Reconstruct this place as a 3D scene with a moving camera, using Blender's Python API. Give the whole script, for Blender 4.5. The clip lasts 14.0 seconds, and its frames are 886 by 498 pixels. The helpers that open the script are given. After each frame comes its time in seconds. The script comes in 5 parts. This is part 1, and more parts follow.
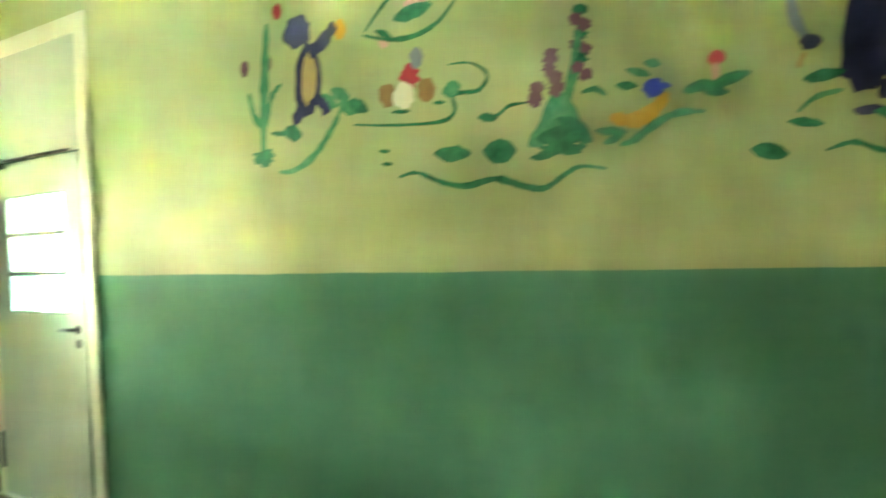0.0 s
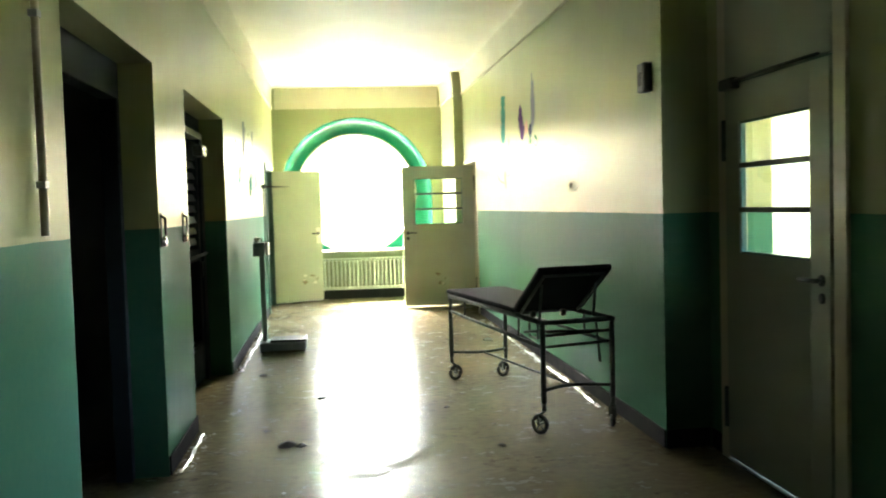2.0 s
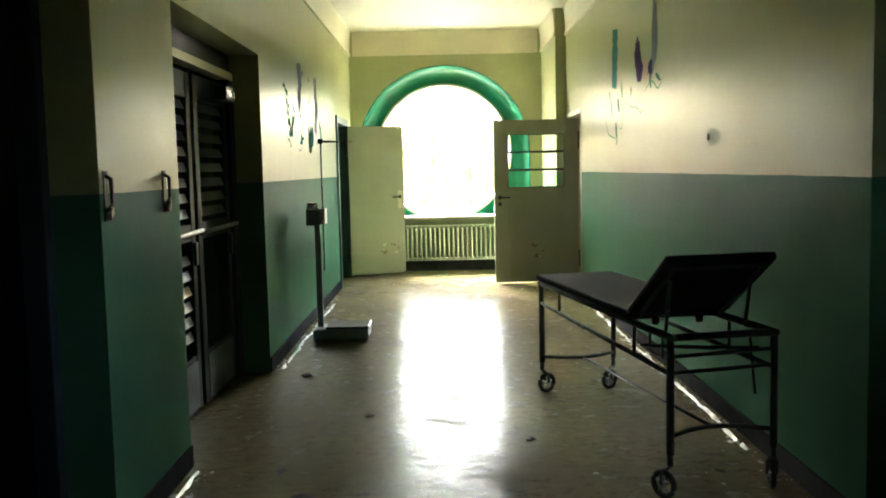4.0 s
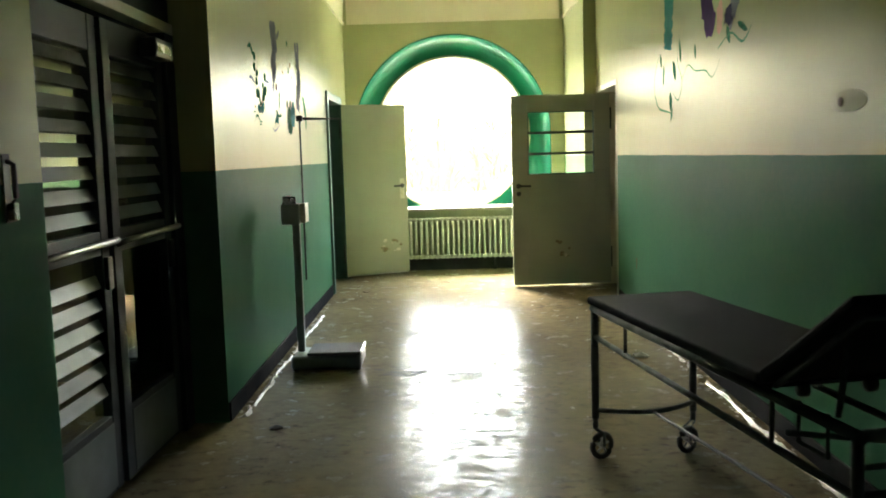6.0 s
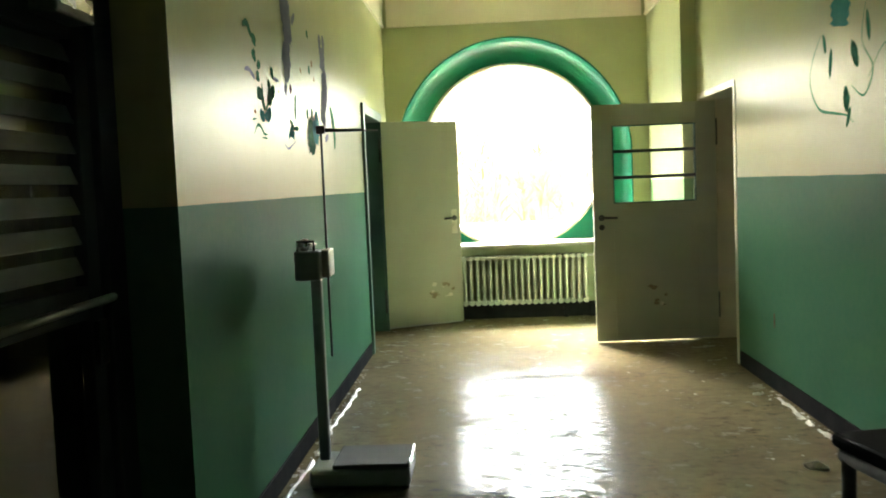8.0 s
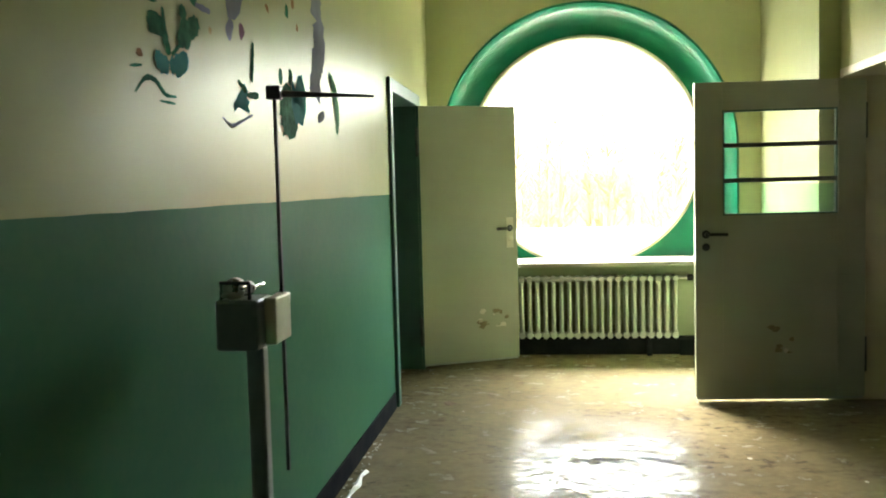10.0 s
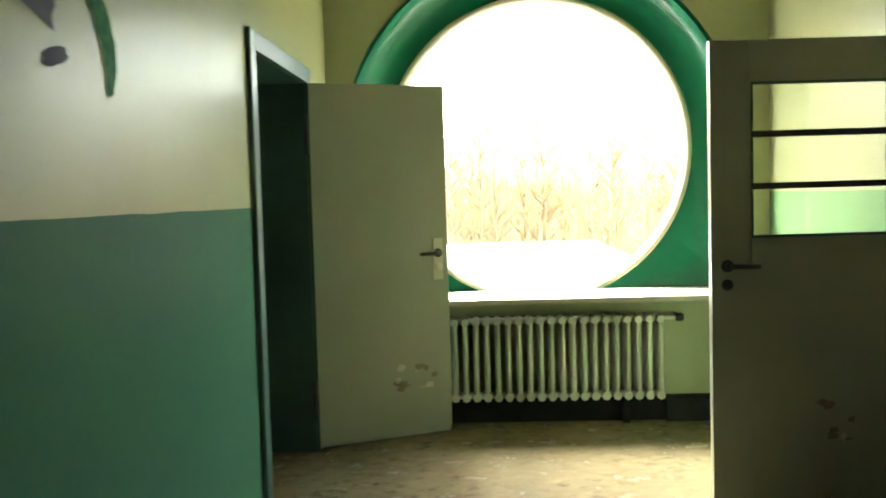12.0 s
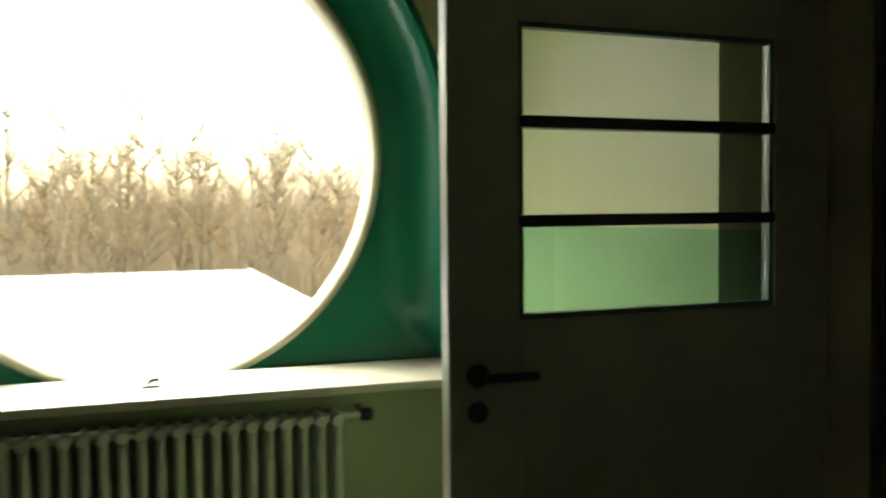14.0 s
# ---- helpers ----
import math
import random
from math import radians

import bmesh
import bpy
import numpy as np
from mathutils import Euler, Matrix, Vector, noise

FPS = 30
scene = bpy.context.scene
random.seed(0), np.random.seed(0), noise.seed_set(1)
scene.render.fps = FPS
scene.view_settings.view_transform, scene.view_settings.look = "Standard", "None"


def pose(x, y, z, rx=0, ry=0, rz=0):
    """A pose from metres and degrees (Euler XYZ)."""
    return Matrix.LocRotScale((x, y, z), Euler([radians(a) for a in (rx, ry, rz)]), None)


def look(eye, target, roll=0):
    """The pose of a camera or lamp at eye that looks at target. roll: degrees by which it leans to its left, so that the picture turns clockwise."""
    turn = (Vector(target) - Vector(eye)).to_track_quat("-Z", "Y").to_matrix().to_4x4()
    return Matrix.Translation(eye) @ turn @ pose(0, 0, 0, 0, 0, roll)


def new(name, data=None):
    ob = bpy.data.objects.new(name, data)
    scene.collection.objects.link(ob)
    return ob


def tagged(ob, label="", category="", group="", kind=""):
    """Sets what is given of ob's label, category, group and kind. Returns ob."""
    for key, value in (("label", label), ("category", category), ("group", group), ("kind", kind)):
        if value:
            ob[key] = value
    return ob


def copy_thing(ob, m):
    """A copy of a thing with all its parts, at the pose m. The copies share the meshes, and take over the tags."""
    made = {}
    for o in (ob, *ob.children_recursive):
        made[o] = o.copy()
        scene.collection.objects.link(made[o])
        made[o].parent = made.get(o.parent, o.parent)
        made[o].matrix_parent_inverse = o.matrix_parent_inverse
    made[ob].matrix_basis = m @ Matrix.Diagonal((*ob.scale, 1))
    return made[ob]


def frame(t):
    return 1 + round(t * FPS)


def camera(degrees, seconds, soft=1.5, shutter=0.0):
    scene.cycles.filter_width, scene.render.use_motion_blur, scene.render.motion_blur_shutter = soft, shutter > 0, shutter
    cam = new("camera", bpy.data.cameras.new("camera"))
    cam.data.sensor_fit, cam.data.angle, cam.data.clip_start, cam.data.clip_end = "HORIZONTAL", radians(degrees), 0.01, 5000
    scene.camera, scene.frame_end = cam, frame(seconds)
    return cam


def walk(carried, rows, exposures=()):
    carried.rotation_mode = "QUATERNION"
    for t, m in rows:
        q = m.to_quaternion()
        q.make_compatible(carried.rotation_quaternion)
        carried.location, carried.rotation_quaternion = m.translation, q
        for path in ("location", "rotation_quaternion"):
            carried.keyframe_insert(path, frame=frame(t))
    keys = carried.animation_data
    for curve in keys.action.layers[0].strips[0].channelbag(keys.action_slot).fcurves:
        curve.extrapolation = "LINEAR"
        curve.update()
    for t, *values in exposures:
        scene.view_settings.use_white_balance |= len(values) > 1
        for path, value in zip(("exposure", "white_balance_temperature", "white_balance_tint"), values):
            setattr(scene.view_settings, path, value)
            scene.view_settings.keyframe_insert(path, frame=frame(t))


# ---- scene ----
cam = camera(52.0, 14.0, soft=1.9, shutter=0.4)
PATH = [
    (0, (0.572, 0.199, 1.493), (2.098, 1.492, 1.466), -2.5),
    (0.5, (0.59, 0.364, 1.507), (1.828, 1.931, 1.395), -1.9),
    (1, (0.684, 0.657, 1.535), (1.539, 2.462, 1.419), -3.0),
    (1.5, (0.798, 0.935, 1.46), (1.279, 2.875, 1.388), -2.0),
    (2, (0.952, 1.2, 1.45), (1.185, 3.184, 1.353), -1.6),
    (2.5, (1.081, 1.473, 1.416), (1.211, 3.465, 1.293), -0.9),
    (3, (1.153, 1.848, 1.439), (1.22, 3.84, 1.28), -1.0),
    (3.5, (1.241, 2.402, 1.446), (1.258, 4.395, 1.278), -1.5),
    (4, (1.258, 2.93, 1.428), (1.258, 4.922, 1.253), -1.3),
    (6.5, (1.187, 5.019, 1.411), (1.166, 7.008, 1.204), -1.9),
    (7, (1.141, 5.548, 1.42), (1.098, 7.538, 1.226), -2.0),
    (7.5, (1.127, 5.969, 1.428), (1.047, 7.959, 1.253), -2.2),
    (8, (1.023, 6.402, 1.399), (0.92, 8.395, 1.258), -2.4),
    (8.5, (1.017, 6.897, 1.407), (0.86, 8.886, 1.268), -2.7),
    (11, (1.011, 9.154, 1.4), (0.755, 11.134, 1.273), -1.1),
    (11.5, (0.938, 9.654, 1.383), (0.77, 11.644, 1.276), -0.7),
    (12, (0.954, 10.225, 1.391), (0.862, 12.219, 1.275), -1.6),
    (12.5, (1.03, 10.865, 1.398), (1.062, 12.862, 1.293), -1.2),
    (13, (1.029, 11.382, 1.39), (1.271, 13.366, 1.296), -1.0),
    (13.5, (1.129, 11.835, 1.405), (1.521, 13.794, 1.308), -1.0),
    (14, (1.289, 12.259, 1.423), (1.919, 14.155, 1.337), -0.6),
]
EXPOSURES = ((0.0, 10.95, 6500, 2), (0.5, 10.9, 6500, 2), (1.0, 10.2, 6500, 2), (1.5, 7.85, 6500, 2), (2.0, 6.65, 6500, 2), (2.6, 5.75, 6500, 2), (4.0, 5.45, 6500, 2), (7.0, 5.25, 6500, 2),
             (10.8, 4.85, 6500, 2), (12.5, 4.05, 6500, 2), (13.3, 3.25, 6500, 2), (14.0, 2.65, 6500, 2))
SKY = 0.15
walk(cam, [(t, look(e, g, r)) for t, e, g, r in PATH], EXPOSURES)

# ---------------------------------------------------------------- world and sun
world = bpy.data.worlds.new("world")
scene.world = world
world.use_nodes = True
wn = world.node_tree.nodes
sky = wn.new("ShaderNodeTexSky")
sky.sky_type = "NISHITA"
sky.sun_disc = False
sky.sun_elevation = radians(48)
sky.sun_rotation = radians(-24)
sky.air_density = 1.0
sky.dust_density = 5.0
sky.ozone_density = 0.6
bg = wn["Background"]
bg.inputs["Strength"].default_value = SKY
world.node_tree.links.new(sky.outputs["Color"], bg.inputs["Color"])

sun_data = bpy.data.lights.new("sun", "SUN")
sun_data.energy, sun_data.angle, sun_data.color = 1.0, radians(34), (1.0, 0.94, 0.82)
sun = new("sun", sun_data)
sun.matrix_world = look((-8.2, 18.4, 22.4), (0, 0, 0))


# the sky's light finds its way in by these two openings
for place, target, width, height, shape in (((1.306, 16.40, 1.67), (1.306, 10.0, 1.67), 1.96, 1.96, "DISK"), ((5.9, 6.3, 1.8), (3.0, 6.3, 1.8), 3.1, 2.4, "RECTANGLE")):
    opening = bpy.data.lights.new("window_portal", "AREA")
    opening.shape, opening.size, opening.size_y = shape, width, height
    opening.cycles.is_portal = True
    new("window_portal", opening).matrix_world = look(place, target)


# ---------------------------------------------------------------- materials
def material(name, rough=0.6, metal=0.0, coat=0.0):
    m = bpy.data.materials.new(name)
    m.use_nodes = True
    b = m.node_tree.nodes["Principled BSDF"]
    b.inputs["Roughness"].default_value = rough
    b.inputs["Metallic"].default_value = metal
    b.inputs["Coat Weight"].default_value = coat
    return m, m.node_tree.nodes, m.node_tree.links, b


def coords(nodes, links, world_space, stretch=(1, 1, 1)):
    if world_space:
        src = nodes.new("ShaderNodeNewGeometry").outputs["Position"]
    else:
        src = nodes.new("ShaderNodeTexCoord").outputs["Object"]
    mp = nodes.new("ShaderNodeMapping")
    mp.inputs["Scale"].default_value = stretch
    links.new(src, mp.inputs["Vector"])
    return mp.outputs["Vector"]


def noise_at(nodes, links, vec, scale, detail=5.0, rough=0.55, lo=0.35, hi=0.65):
    n = nodes.new("ShaderNodeTexNoise")
    n.inputs["Scale"].default_value = scale
    n.inputs["Detail"].default_value = detail
    n.inputs["Roughness"].default_value = rough
    links.new(vec, n.inputs["Vector"])
    r = nodes.new("ShaderNodeMapRange")
    r.inputs["From Min"].default_value = lo
    r.inputs["From Max"].default_value = hi
    links.new(n.outputs["Fac"], r.inputs["Value"])
    return r.outputs["Result"]


def mix(nodes, links, fac, a, b):
    n = nodes.new("ShaderNodeMix")
    n.data_type = "RGBA"
    for sock, v in ((n.inputs[0], fac), (n.inputs[6], a), (n.inputs[7], b)):
        if isinstance(v, (int, float)):
            sock.default_value = v
        elif isinstance(v, tuple):
            sock.default_value = (*v, 1)
        else:
            links.new(v, sock)
    return n.outputs[2]


def math_node(nodes, links, op, a, b):
    n = nodes.new("ShaderNodeMath")
    n.operation = op
    for sock, v in ((n.inputs[0], a), (n.inputs[1], b)):
        if isinstance(v, (int, float)):
            sock.default_value = v
        else:
            links.new(v, sock)
    return n.outputs[0]


def relief(nodes, links, b, height, strength=0.2, distance=0.004):
    n = nodes.new("ShaderNodeBump")
    n.inputs["Strength"].default_value = strength
    n.inputs["Distance"].default_value = distance
    links.new(height, n.inputs["Height"])
    links.new(n.outputs["Normal"], b.inputs["Normal"])


def worn(name, base, other, rough=0.5, scale=3.0, fine=40.0, bump=0.12, metal=0.0, world_space=False, rough_to=None, distance=0.003, spec=0.5):
    """Paint, metal or plastic: two tones at a large scale, a fine grain and a little relief."""
    m, nodes, links, b = material(name, rough, metal)
    b.inputs["Specular IOR Level"].default_value = spec
    v = coords(nodes, links, world_space)
    big = noise_at(nodes, links, v, scale)
    small = noise_at(nodes, links, v, fine, 4, 0.6, 0.3, 0.7)
    c = mix(nodes, links, math_node(nodes, links, "MULTIPLY", big, 0.8), base, other)
    c = mix(nodes, links, math_node(nodes, links, "MULTIPLY", small, 0.18), c, other)
    links.new(c, b.inputs["Base Color"])
    if rough_to is not None:
        r = nodes.new("ShaderNodeMapRange")
        r.inputs["To Min"].default_value, r.inputs["To Max"].default_value = rough, rough_to
        links.new(big, r.inputs["Value"])
        links.new(r.outputs["Result"], b.inputs["Roughness"])
    relief(nodes, links, b, small, bump, distance)
    return m


DADO = 1.365  # height of the painted line between green and cream
CREAM, CREAM_B = (0.405, 0.415, 0.205), (0.325, 0.335, 0.165)
GREEN, GREEN_B = (0.072, 0.190, 0.115), (0.058, 0.156, 0.096)


def wall_paint(name, upper, upper_b, lower, lower_b):
    """Oil paint on plaster: cream above, green below a slightly wavering brushed line."""
    m, nodes, links, b = material(name, 0.3)
    v = coords(nodes, links, True)
    sep = nodes.new("ShaderNodeSeparateXYZ")
    links.new(v, sep.inputs[0])
    waver = noise_at(nodes, links, v, 2.2, 3, 0.5, 0, 1)
    edge = math_node(nodes, links, "ADD", sep.outputs["Z"], math_node(nodes, links, "MULTIPLY", waver, 0.012))
    high = math_node(nodes, links, "GREATER_THAN", edge, DADO + 0.006)
    big = noise_at(nodes, links, v, 0.9, 4, 0.5, 0.25, 0.75)
    vs = coords(nodes, links, True, (1.2, 1.2, 0.5))
    streak = noise_at(nodes, links, vs, 1.3, 3, 0.5, 0.3, 0.75)
    fine = noise_at(nodes, links, v, 26, 5, 0.6, 0.3, 0.7)
    up = mix(nodes, links, math_node(nodes, links, "MULTIPLY", big, 0.6), upper, upper_b)
    up = mix(nodes, links, math_node(nodes, links, "MULTIPLY", streak, 0.35), up, upper_b)
    up = mix(nodes, links, math_node(nodes, links, "MULTIPLY", fine, 0.12), up, upper_b)
    low = mix(nodes, links, big, lower, lower_b)
    low = mix(nodes, links, math_node(nodes, links, "MULTIPLY", fine, 0.05), low, upper_b)
    c = mix(nodes, links, high, low, up)
    # scuffs and chips
    chip = noise_at(nodes, links, v, 6, 8, 0.7, 0.735, 0.75)
    c = mix(nodes, links, math_node(nodes, links, "MULTIPLY", chip, 0.5), c, (0.30, 0.28, 0.22))
    links.new(c, b.inputs["Base Color"])
    gloss_up = math_node(nodes, links, "ADD", math_node(nodes, links, "MULTIPLY", streak, 0.03), 0.29)
    gloss_low = math_node(nodes, links, "ADD", math_node(nodes, links, "MULTIPLY", streak, 0.03), 0.40)
    d = nodes.new("ShaderNodeMix")
    links.new(high, d.inputs[0])
    links.new(gloss_low, d.inputs[2])
    links.new(gloss_up, d.inputs[3])
    links.new(d.outputs[0], b.inputs["Roughness"])
    e = nodes.new("ShaderNodeMix")
    links.new(high, e.inputs[0])
    e.inputs[2].default_value, e.inputs[3].default_value = 0.006, 0.075
    links.new(e.outputs[0], b.inputs["Specular IOR Level"])
    swell = noise_at(nodes, links, v, 2.6, 3, 0.5, 0, 1)
    h = math_node(nodes, links, "ADD", math_node(nodes, links, "MULTIPLY", fine, 0.02), swell)
    relief(nodes, links, b, h, 0.16, 0.02)
    return m


def floor_paint():
    """Worn linoleum, polished in the walked strip, with scratches, grit and dried puddle marks."""
    m, nodes, links, b = material("linoleum", 0.3)
    b.inputs["Specular IOR Level"].default_value = 0.2
    v = coords(nodes, links, True)
    big = noise_at(nodes, links, v, 0.8, 6, 0.6, 0.3, 0.7)
    mid = noise_at(nodes, links, v, 3.2, 9, 0.68, 0.3, 0.75)
    fine = noise_at(nodes, links, v, 60, 4, 0.6, 0.1, 0.9)
    fleck = noise_at(nodes, links, v, 7.5, 8, 0.6, 0.25, 0.75)
    c = mix(nodes, links, big, (0.32, 0.258, 0.145), (0.175, 0.145, 0.088))
    c = mix(nodes, links, math_node(nodes, links, "MULTIPLY", fleck, 0.5), c, (0.080, 0.080, 0.056))
    c = mix(nodes, links, math_node(nodes, links, "MULTIPLY", fine, 0.2), c, (0.21, 0.185, 0.14))
    vd = coords(nodes, links, True, (1.0, 1.4, 1.0))
    dirt = math_node(nodes, links, "MULTIPLY", noise_at(nodes, links, vd, 11.0, 8, 0.7, 0.52, 0.64), noise_at(nodes, links, v, 1.5, 5, 0.6, 0.40, 0.60))
    c = mix(nodes, links, math_node(nodes, links, "MULTIPLY", dirt, 0.92), c, (0.055, 0.046, 0.036))
    links.new(c, b.inputs["Base Color"])
    rmix = math_node(nodes, links, "ADD", math_node(nodes, links, "MULTIPLY", mid, 0.35), math_node(nodes, links, "MULTIPLY", fleck, 0.65))
    r = nodes.new("ShaderNodeMapRange")
    r.inputs["To Min"].default_value, r.inputs["To Max"].default_value = 0.16, 0.34
    links.new(rmix, r.inputs["Value"])
    links.new(r.outputs["Result"], b.inputs["Roughness"])
    # the polish is worn through in streaks and specks
    vp = coords(nodes, links, True, (1.0, 1.7, 1.0))
    polish = math_node(nodes, links, "MULTIPLY", noise_at(nodes, links, vp, 13.0, 8, 0.7, 0.475, 0.54), noise_at(nodes, links, v, 2.1, 5, 0.6, 0.38, 0.54))
    gloss = math_node(nodes, links, "ADD", math_node(nodes, links, "MULTIPLY", math_node(nodes, links, "SUBTRACT", polish, math_node(nodes, links, "MULTIPLY", dirt, polish)), 0.19), 0.002)
    links.new(gloss, b.inputs["Specular IOR Level"])
    soft = noise_at(nodes, links, v, 6.0, 6, 0.6, 0.0, 1.0)
    h = math_node(nodes, links, "ADD", math_node(nodes, links, "MULTIPLY", soft, 1.2), math_node(nodes, links, "MULTIPLY", fine, 0.2))
    relief(nodes, links, b, h, 0.30, 0.004)
    return m


M_WALL = wall_paint("wall_paint", CREAM, CREAM_B, GREEN, GREEN_B)
M_BAY = wall_paint("bay_paint", (0.369, 0.389, 0.213), (0.320, 0.340, 0.180), (0.197, 0.328, 0.164), (0.164, 0.287, 0.139))
M_END = worn("end_wall_paint", (0.369, 0.389, 0.213), (0.320, 0.340, 0.180), 0.5, 1.2, 26, 0.12, world_space=True, spec=0.2)
M_UNDER = worn("pale_green_plaster", (0.38, 0.42, 0.26), (0.31, 0.35, 0.21), 0.5, 2.0, 30, 0.15, world_space=True)
M_RING = worn("green_gloss", (0.018, 0.20, 0.11), (0.014, 0.16, 0.09), 0.24, 2.0, 30, 0.1, world_space=True)
M_FLOOR = floor_paint()
M_CEIL = worn("ceiling_whitewash", (0.66, 0.62, 0.47), (0.58, 0.54, 0.41), 0.7, 1.4, 30, 0.2, world_space=True)
M_CREAMDOOR = worn("door_enamel", (0.345, 0.360, 0.275), (0.300, 0.312, 0.235), 0.35, 1.5, 45, 0.06)
M_FRAME = worn("frame_enamel", (0.62, 0.58, 0.42), (0.5, 0.46, 0.33), 0.35, 2.0, 40, 0.08)
M_STEEL_GREEN = worn("frame_green", (0.055, 0.13, 0.10), (0.04, 0.09, 0.07), 0.35, 3.0, 40, 0.08)
M_PLINTH = worn("plinth_dark", (0.018, 0.019, 0.022), (0.032, 0.032, 0.032), 0.8, 5.0, 50, 0.15, world_space=True, spec=0.02)
M_SILL = worn("sill_stone", (0.42, 0.40, 0.32), (0.34, 0.32, 0.26), 0.35, 5.0, 60, 0.05)
M_RAD = worn("radiator_paint", (0.60, 0.63, 0.55), (0.50, 0.53, 0.45), 0.35, 6.0, 60, 0.1)
M_TUBE = worn("painted_tube", (0.085, 0.105, 0.105), (0.05, 0.06, 0.06), 0.48, 14.0, 80, 0.15, rough_to=0.65, spec=0.3)
M_PAD = worn("pad_vinyl", (0.014, 0.017, 0.022), (0.010, 0.012, 0.016), 0.7, 6.0, 120, 0.25, spec=0.06)
M_RUBBER = worn("rubber", (0.022, 0.022, 0.022), (0.04, 0.04, 0.04), 0.7, 20.0, 90, 0.2)
M_CHROME = worn("chrome", (0.66, 0.66, 0.64), (0.5, 0.5, 0.48), 0.16, 12.0, 90, 0.03, metal=1.0, rough_to=0.35)
M_BLACK = worn("black_plastic", (0.014, 0.014, 0.015), (0.025, 0.025, 0.026), 0.35, 20.0, 90, 0.05)
M_GREYBOX = worn("grey_enamel", (0.23, 0.26, 0.25), (0.17, 0.19, 0.185), 0.35, 8.0, 70, 0.08)
M_WHITEPLASTIC = worn("aged_plastic", (0.6, 0.58, 0.46), (0.5, 0.48, 0.37), 0.35, 20.0, 90, 0.04)
M_ALU = worn("brushed_metal", (0.42, 0.43, 0.42), (0.32, 0.33, 0.32), 0.35, 10.0, 90, 0.08, metal=0.9)
M_DARKWOOD = worn("dark_door_paint", (0.024, 0.032, 0.040), (0.018, 0.024, 0.030), 0.5, 5.0, 60, 0.1, spec=0.25)
M_TILE = worn("white_tile", (0.62, 0.60, 0.52), (0.54, 0.52, 0.44), 0.15, 4.0, 60, 0.03)
M_ROOM = worn("room_plaster", (0.62, 0.59, 0.34), (0.55, 0.52, 0.30), 0.6, 1.0, 25, 0.15, world_space=True)
M_FILLER = worn("wall_filler", (0.47, 0.47, 0.27), (0.40, 0.40, 0.22), 0.6, 9.0, 60, 0.3, spec=0.1)
# room plaster with the unlit rooms' darkness put into its colour
M_DIM = worn("darkened_room_plaster", (0.13, 0.13, 0.125), (0.09, 0.09, 0.09), 0.8, 1.0, 25, 0.2, world_space=True, spec=0.1)
M_ROOF = worn("roof_felt_pale", (0.80, 0.79, 0.75), (0.70, 0.69, 0.66), 0.8, 0.6, 12, 0.3, world_space=True)
M_EARTH = worn("winter_grass", (0.30, 0.25, 0.14), (0.20, 0.17, 0.09), 0.9, 0.15, 3, 0.5, world_space=True)
M_BARK = worn("bark", (0.42, 0.32, 0.18), (0.33, 0.25, 0.14), 0.85, 3.0, 20, 0.3)
M_TWIG = worn("twigs", (0.47, 0.35, 0.18), (0.38, 0.28, 0.14), 0.9, 1.0, 8, 0.2)
M_SLAT = worn("slat_paint", (0.11, 0.13, 0.135), (0.075, 0.09, 0.095), 0.42, 9.0, 70, 0.1, spec=0.4)
M_DUST = worn("plaster_dust", (0.62, 0.59, 0.50), (0.45, 0.42, 0.35), 0.85, 8.0, 50, 0.5)
M_DIRT = worn("dirt", (0.05, 0.045, 0.04), (0.09, 0.08, 0.065), 0.85, 8.0, 50, 0.5)
M_RUST = worn("bared_wood", (0.16, 0.10, 0.05), (0.08, 0.05, 0.03), 0.8, 12.0, 60, 0.3)
M_FOIL = worn("foil_strip", (0.62, 0.60, 0.53), (0.26, 0.25, 0.22), 0.34, 10.0, 30, 0.6, metal=0.35, spec=0.5)
M_SCUFF = worn("bared_undercoat", (0.23, 0.20, 0.12), (0.15, 0.125, 0.075), 0.7, 30.0, 90, 0.3)
M_BRICKOUT = worn("outer_render", (0.5, 0.47, 0.4), (0.42, 0.4, 0.34), 0.85, 1.0, 20, 0.3, world_space=True)

P_GREEN = worn("mural_green", (0.006, 0.070, 0.030), (0.035, 0.19, 0.09), 0.85, 26.0, 60, 0.2, world_space=True, spec=0.1)
P_PALE = worn("mural_pale_green", (0.025, 0.15, 0.07), (0.11, 0.28, 0.13), 0.85, 26.0, 60, 0.2, world_space=True, spec=0.1)
P_NAVY = worn("mural_navy", (0.012, 0.012, 0.05), (0.03, 0.03, 0.09), 0.85, 14.0, 60, 0.2, world_space=True, spec=0.1)
P_RED = worn("mural_red", (0.42, 0.03, 0.05), (0.3, 0.03, 0.05), 0.85, 14.0, 60, 0.2, world_space=True, spec=0.1)
P_OCHRE = worn("mural_ochre", (0.50, 0.26, 0.03), (0.55, 0.36, 0.06), 0.85, 14.0, 60, 0.2, world_space=True, spec=0.1)
P_BROWN = worn("mural_brown", (0.22, 0.12, 0.05), (0.3, 0.17, 0.07), 0.85, 14.0, 60, 0.2, world_space=True, spec=0.1)
P_TAN = worn("mural_tan", (0.34, 0.24, 0.10), (0.42, 0.31, 0.15), 0.85, 14.0, 60, 0.2, world_space=True, spec=0.1)
P_BLUE = worn("mural_blue", (0.02, 0.04, 0.36), (0.05, 0.07, 0.4), 0.85, 14.0, 60, 0.2, world_space=True, spec=0.1)
P_MAUVE = worn("mural_mauve", (0.11, 0.05, 0.07), (0.17, 0.08, 0.10), 0.85, 18.0, 60, 0.2, world_space=True, spec=0.1)
